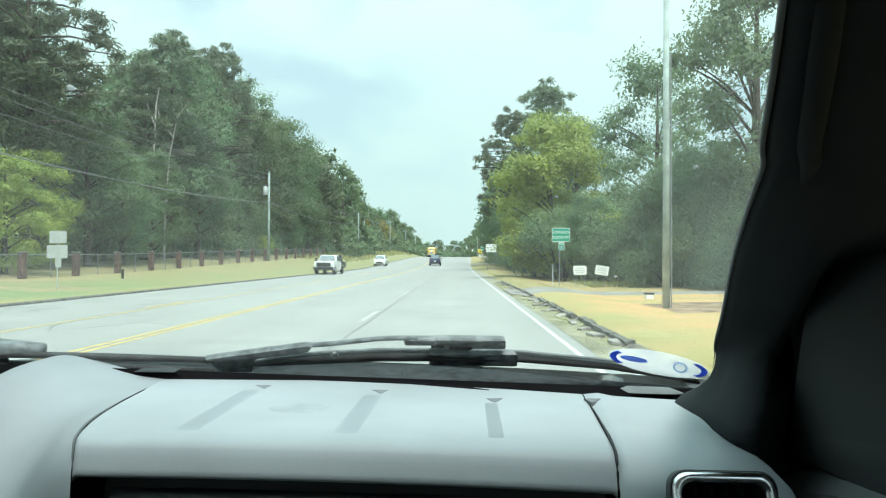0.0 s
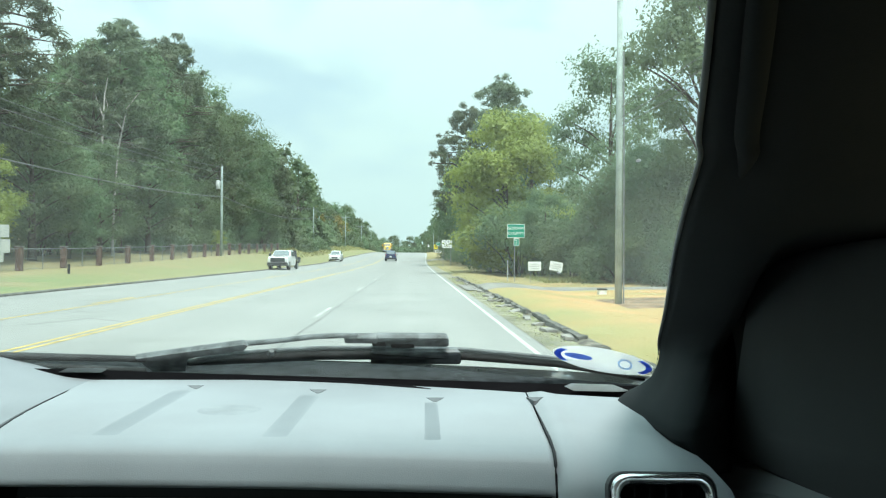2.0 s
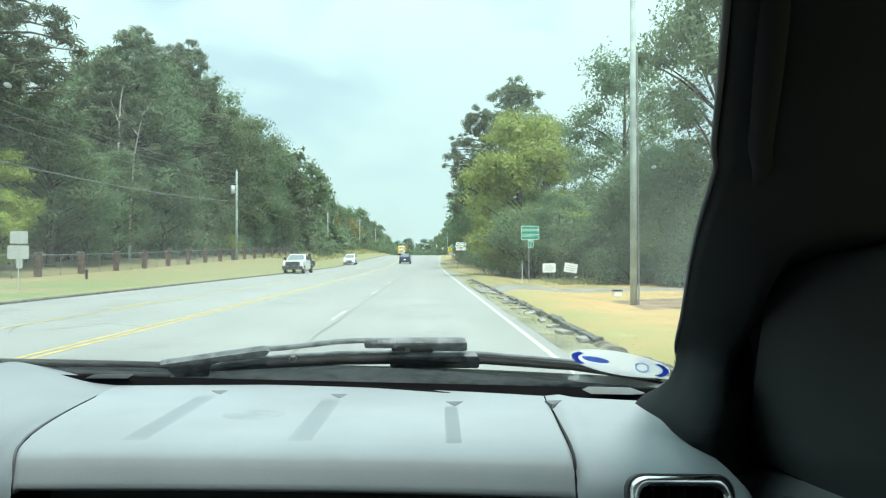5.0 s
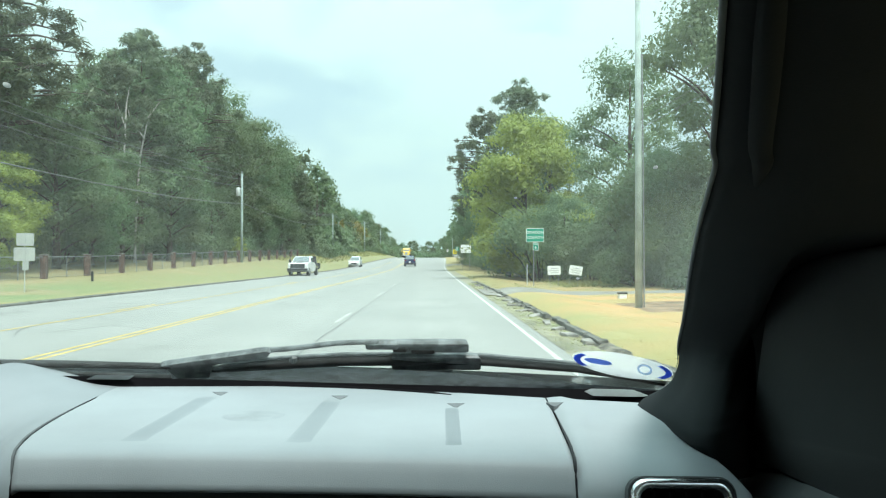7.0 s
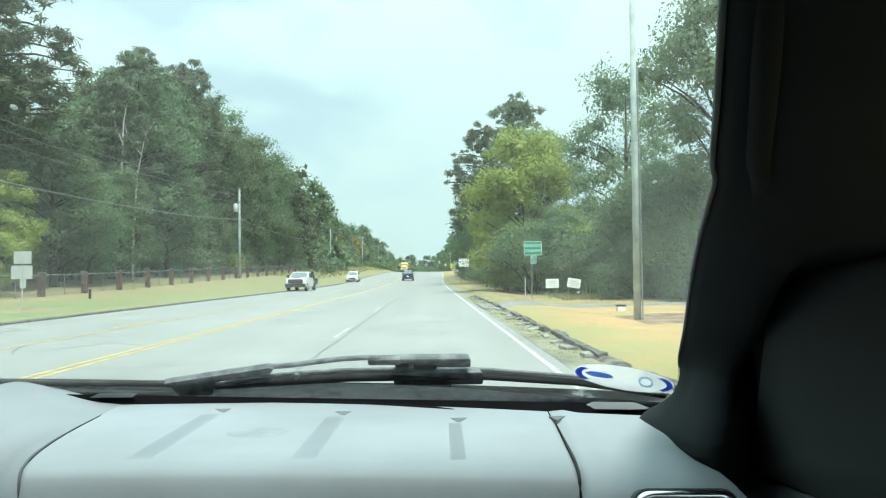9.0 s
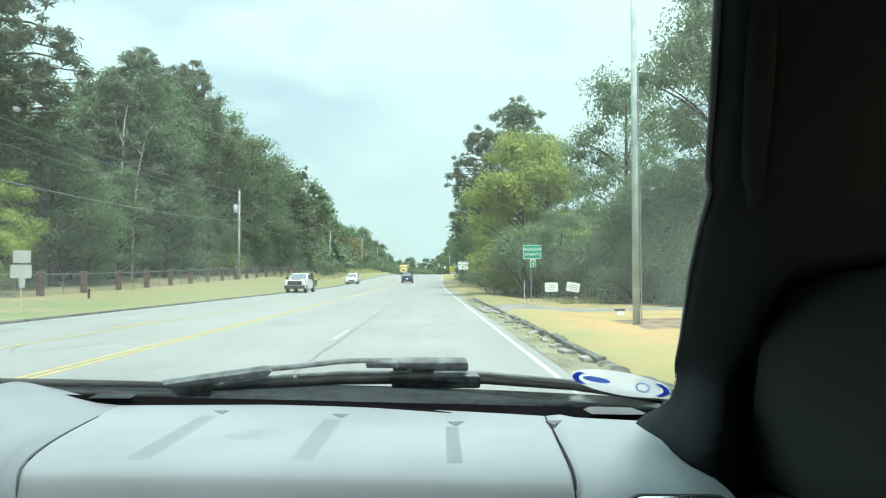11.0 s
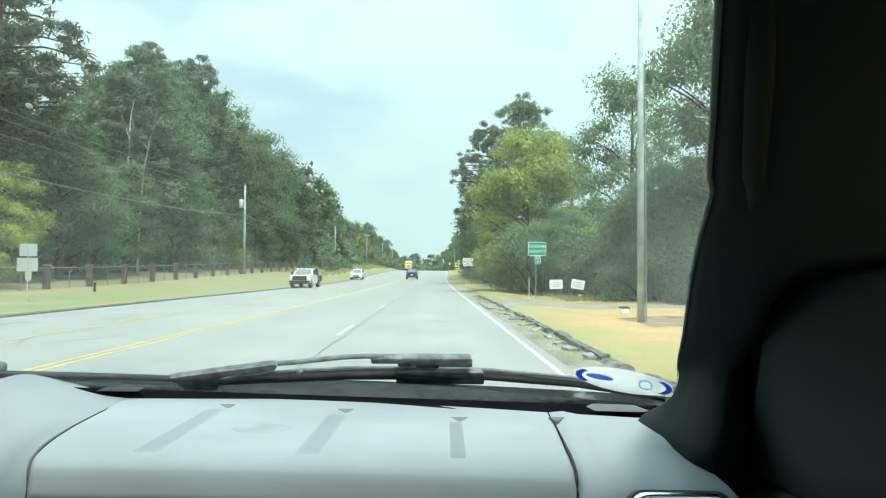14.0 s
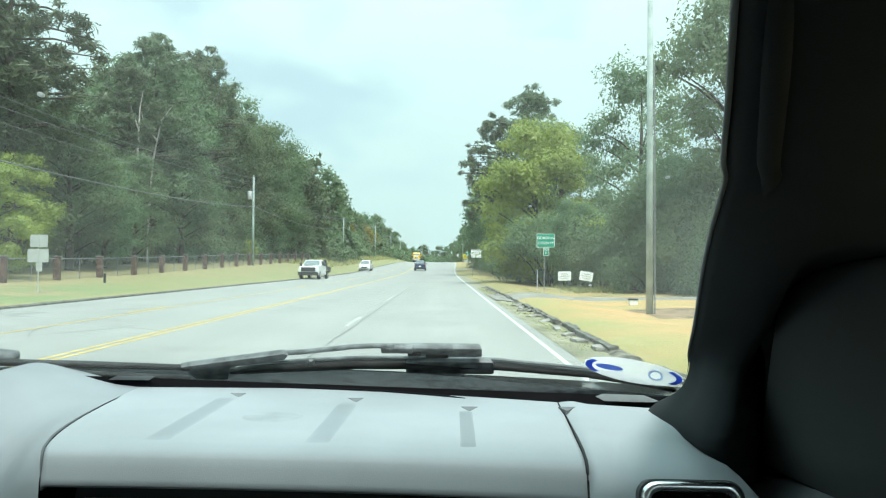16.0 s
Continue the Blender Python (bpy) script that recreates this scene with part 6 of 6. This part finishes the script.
def estate_car(name, label, paintwork, at):
    """A compact five-door car, nose towards -y."""
    car = thing(name, label, "car", at=at)
    bm = bmesh.new()
    hull(bm, [(-2.28, 0.72, 0.76, 0.70, 0.34, 0.55, 0.72), (-2.15, 0.86, 0.88, 0.80, 0.26, 0.60, 0.90), (-1.0, 0.90, 0.92, 0.84, 0.24, 0.72, 1.02), (0.0, 0.90, 0.92, 0.86, 0.24, 0.74, 1.04), (1.6, 0.90, 0.92, 0.86, 0.26, 0.78, 1.08), (2.2, 0.86, 0.88, 0.80, 0.34, 0.80, 1.06), (2.3, 0.78, 0.80, 0.74, 0.42, 0.80, 1.0)])
    part("body", bm, paintwork, car, smooth=False)
    bm = bmesh.new()
    hull(bm, [(-1.05, 0.82, 0.80, 0.76, 0.98, 1.02, 1.06), (-0.35, 0.84, 0.74, 0.64, 0.98, 1.35, 1.58), (0.6, 0.84, 0.74, 0.64, 0.98, 1.38, 1.66), (1.7, 0.83, 0.73, 0.62, 1.0, 1.38, 1.62), (2.2, 0.80, 0.76, 0.70, 1.0, 1.05, 1.12)])
    part("cabin", bm, paintwork, car)
    slab([(-0.70, -1.04, 1.08), (0.70, -1.04, 1.08), (0.58, -0.43, 1.54), (-0.58, -0.43, 1.54)], 0.012, "windscreen", CAR_GLASS, car)
    slab([(-0.66, 2.19, 1.14), (0.66, 2.19, 1.14), (0.56, 1.82, 1.55), (-0.56, 1.82, 1.55)], 0.03, "rear_window", CAR_GLASS, car)
    for s in (-1, 1):
        slab([(s * 0.835, -0.8, 1.08), (s * 0.835, 1.9, 1.10), (s * 0.70, 1.6, 1.50), (s * 0.70, -0.25, 1.50)], 0.014, "side_window", CAR_GLASS, car)
        bm = bmesh.new()
        box(bm, (s * 0.66, -2.22, 0.74), (0.36, 0.16, 0.12), 0.03)
        part("headlight", bm, LAMP_CLEAR, car)
        bm = bmesh.new()
        box(bm, (s * 0.70, 2.22, 0.92), (0.20, 0.14, 0.26), 0.03)
        part("tail_light", bm, LAMP_RED, car)
        bm = bmesh.new()
        box(bm, (s * 1.0, -0.72, 1.08), (0.18, 0.10, 0.14), 0.03)
        part("mirror", bm, paintwork, car)
        for y in (-1.4, 1.4):
            wheel(car, (s * 0.82, y, 0.34), 0.34, 0.22)
    bm = bmesh.new()
    box(bm, (0, -2.28, 0.62), (0.9, 0.08, 0.22), 0.03)
    part("grille", bm, DASH_DARK, car)
    bm = bmesh.new()
    box(bm, (0, -2.24, 0.36), (1.5, 0.14, 0.16), 0.04)
    part("bumper", bm, DASH_DARK, car)
    bm = bmesh.new()
    box(bm, (0, 2.24, 0.46), (1.5, 0.16, 0.22), 0.04)
    part("bumper", bm, DASH_DARK, car)
    bm = bmesh.new()
    box(bm, (0, 2.33, 0.72), (0.32, 0.02, 0.15), 0.005)
    part("plate", bm, SIGN_WHITE, car)
    return car


def pickup(at):
    car = thing("pickup_truck", "white crew-cab pickup with a black flat bed", "truck", at=at)
    bm = bmesh.new()
    hull(bm, [(-2.95, 0.88, 0.92, 0.84, 0.50, 0.9, 1.22), (-2.85, 0.98, 1.0, 0.92, 0.42, 0.95, 1.30), (-1.5, 1.0, 1.02, 0.94, 0.40, 1.05, 1.38), (-1.3, 1.0, 1.02, 0.95, 0.40, 1.05, 1.40), (1.0, 1.0, 1.02, 0.95, 0.40, 1.05, 1.38)])
    part("body", bm, CAR_WHITE, car)
    bm = bmesh.new()
    hull(bm, [(-1.35, 0.94, 0.92, 0.88, 1.34, 1.38, 1.42), (-0.65, 0.95, 0.86, 0.76, 1.34, 1.70, 1.95), (0.9, 0.95, 0.86, 0.76, 1.34, 1.70, 1.96), (1.02, 0.94, 0.86, 0.76, 1.34, 1.7, 1.93)])
    part("cabin", bm, CAR_WHITE, car)
    slab([(-0.82, -1.36, 1.44), (0.82, -1.36, 1.44), (0.70, -0.72, 1.90), (-0.70, -0.72, 1.90)], 0.012, "windscreen", CAR_GLASS, car)
    for s in (-1, 1):
        for y0, y1 in ((-1.0, -0.1), (0.0, 0.85)):
            slab([(s * 0.945, y0, 1.42), (s * 0.945, y1, 1.42), (s * 0.83, y1 - 0.05, 1.84), (s * 0.83, y0 + (0.45 if y0 < -0.5 else 0.03), 1.84)], 0.016, "side_window", CAR_GLASS, car)
        bm = bmesh.new()
        box(bm, (s * 0.80, -2.92, 1.02), (0.28, 0.14, 0.16), 0.03)
        part("headlight", bm, LAMP_CLEAR, car)
        bm = bmesh.new()
        box(bm, (s * 1.17, -0.95, 1.50), (0.24, 0.12, 0.30), 0.03)
        part("mirror", bm, DASH_DARK, car)
        for y in (-2.0, 1.95):
            wheel(car, (s * 0.88, y, 0.42), 0.42, 0.28)
    # sloping black side frames of the flat bed, and its hanging skirts
    for s in (-1, 1):
        slab([(s * 0.98, 1.06, 1.02), (s * 0.98, 2.3, 1.08), (s * 0.98, 1.5, 1.55), (s * 0.98, 1.12, 2.02)], 0.03, "side_frame", DASH_DARK, car, "black sloping bed frame")
        slab([(s * 1.03, 2.3, 0.62), (s * 1.03, 3.32, 0.72), (s * 1.03, 3.42, 1.22), (s * 1.03, 2.3, 1.08)], 0.03, "bed_skirt", DASH_DARK, car)
    for name, c, sz, m in (("grille", (0, -2.96, 1.00), (1.40, 0.10, 0.44), DASH_DARK), ("bumper", (0, -3.0, 0.58), (1.98, 0.22, 0.34), DASH_DARK), ("bonnet_scoop", (0, -2.1, 1.36), (0.7, 0.5, 0.05), DASH_DARK), ("flat_bed", (0, 2.2, 1.02), (2.1, 2.3, 0.16), DASH_DARK), ("headboard", (0, 1.12, 1.5), (1.9, 0.08, 0.95), DASH_DARK), ("tailboard", (0, 3.3, 1.08), (2.1, 0.08, 0.36), DASH_DARK), ("chassis", (0, 1.6, 0.66), (0.9, 3.4, 0.2), DASH_DARK)):
        bm = bmesh.new()
        box(bm, c, sz, 0.02)
        part(name, bm, m, car)


def lorry(at):
    """A long-nosed tractor with an empty flat trailer, nose towards -y."""
    t = thing("flatbed_lorry", "yellow long-nosed tractor with an empty flat trailer", "truck", at=at)
    bm = bmesh.new()
    hull(bm, [(-3.6, 0.70, 0.74, 0.66, 0.75, 1.3, 1.75), (-3.4, 0.86, 0.90, 0.76, 0.7, 1.3, 1.92), (-2.0, 1.0, 1.02, 0.86, 0.7, 1.35, 2.05), (-1.6, 1.05, 1.08, 0.92, 0.7, 1.4, 2.1)])
    part("bonnet", bm, CAR_YELLOW, t)
    bm = bmesh.new()
    hull(bm, [(-1.75, 1.06, 1.06, 1.0, 0.75, 1.6, 2.1), (-1.3, 1.1, 1.1, 1.0, 0.75, 1.8, 2.85), (0.1, 1.1, 1.1, 1.02, 0.75, 1.8, 2.95)])
    part("cab", bm, CAR_YELLOW, t)
    slab([(-0.95, -1.77, 2.08), (0.95, -1.77, 2.08), (0.90, -1.34, 2.74), (-0.90, -1.34, 2.74)], 0.014, "windscreen", CAR_GLASS, t)
    for s in (-1, 1):
        slab([(s * 1.09, -1.2, 1.9), (s * 1.09, -0.3, 1.9), (s * 1.04, -0.3, 2.6), (s * 1.04, -1.0, 2.6)], 0.02, "side_window", CAR_GLASS, t)
        for name, c, sz, m in (("headlight", (s * 0.86, -3.45, 1.25), (0.26, 0.2, 0.3), LAMP_CLEAR), ("mirror", (s * 1.4, -1.3, 2.2), (0.2, 0.16, 0.62), CAR_YELLOW), ("wing", (s * 1.0, -2.75, 1.12), (0.34, 1.15, 0.22), CAR_YELLOW)):
            bm = bmesh.new()
            box(bm, c, sz, 0.03)
            part(name, bm, m, t)
        wheel(t, (s * 1.0, -2.75, 0.52), 0.52, 0.3)
        for y in (1.6, 2.95, 11.2, 12.5):
            wheel(t, (s * 0.95, y, 0.52), 0.52, 0.5)
    for name, c, sz, m in (("grille", (0, -3.62, 1.35), (0.9, 0.08, 0.75), CHROME), ("bumper", (0, -3.75, 0.72), (2.3, 0.25, 0.34), CHROME), ("chassis", (0, 2.0, 0.8), (0.9, 5.0, 0.25), DASH_DARK), ("trailer_bed", (0, 7.0, 1.42), (2.5, 13.0, 0.12), PLANK), ("trailer_beam", (0, 7.0, 1.15), (0.9, 12.0, 0.4), DASH_DARK), ("headboard", (0, 0.75, 2.0), (2.4, 0.12, 1.1), PLANK)):
        bm = bmesh.new()
        box(bm, c, sz, 0.02)
        part(name, bm, m, t)
    for k in range(2):
        bm = bmesh.new()
        tube(bm, [((k - 0.5) * 2.3, 0.3, 0.9), ((k - 0.5) * 2.3, 0.3, 3.1)], 0.08, 8)
        part("exhaust_stack", bm, CHROME, t)


def uphill(y):
    return math.degrees(math.atan2(road_z(y + 2) - road_z(y - 2), 4))


pickup(pose(-11.7, 70.0, road_z(70), 0, 0, -2) @ Matrix.Diagonal((0.9, 0.9, 0.88, 1)))
estate_car("car", "white compact estate car on the far lane", CAR_WHITE, pose(-12.0, 120, road_z(120), uphill(120), 0, 0))
estate_car("car", "dark blue estate car seen from behind", CAR_BLUE, pose(-3.6, 125, road_z(125), -uphill(125), 0, 180))
lorry(pose(-7.9, 236, road_z(239), uphill(240), 0, 0))


# ---- grass blades ----
def blades(name, seed, count, x0, x1, y0, y1, tall, material, label, near=1.0):
    rng = np.random.default_rng(seed)
    verts, faces = [], []
    for k in range(count):
        y = y0 + (y1 - y0) * rng.random() ** near
        x = rng.uniform(x0, x1)
        if 30 < y < 34.4 and x > 2:
            continue
        z = (road_z(y) if 0 < x < 2.8 else ground_z(x, y)) - 0.005
        a, h, lean = rng.uniform(0, 6.28), tall * rng.uniform(0.4, 1.3) * (0.45 if tall < 0.1 else 1), rng.normal(scale=1.3 if tall < 0.1 else 0.5, size=2) * tall
        w = 0.008 + 0.0006 * y
        i = len(verts)
        verts += [(x - w * math.cos(a), y - w * math.sin(a), z), (x + w * math.cos(a), y + w * math.sin(a), z), (x + lean[0], y + lean[1], z + h)]
        faces.append((i, i + 1, i + 2))
    tagged(raw(name, verts, faces, material), label, "grass", kind="stuff")


blades("patchy_grass", 2, 4500, 2.9, 8.5, 34.5, 75, 0.05, GRASS_GREEN, "short patchy olive grass on the verge", 1.3)
blades("green_grass", 9, 5000, -19.2, -12.75, 14, 130, 0.02, GRASS_GREEN, "short patchy green grass between kerb and fence", 1.5)
blades("dry_grass", 1, 6000, 2.95, 9.5, 6, 30, 0.02, GRASS_DRY, "short dry straw-coloured grass on the verge", 1.5)
blades("verge_grass", 7, 7000, 2.0, 2.9, 6, 46, 0.05, GRASS_GREEN, "thin yellow-green grass tufts along the broken kerb", 1.4)
blades("tall_grass", 5, 2500, 7.0, 10.0, 40, 80, 0.22, GRASS_GREEN, "tall grass at the foot of the trees", 1.3)
blades("bank_grass", 12, 5000, -22.5, -16.0, 96, 270, 0.4, GRASS_GREEN, "rough green and tan grass on the bank across the road")
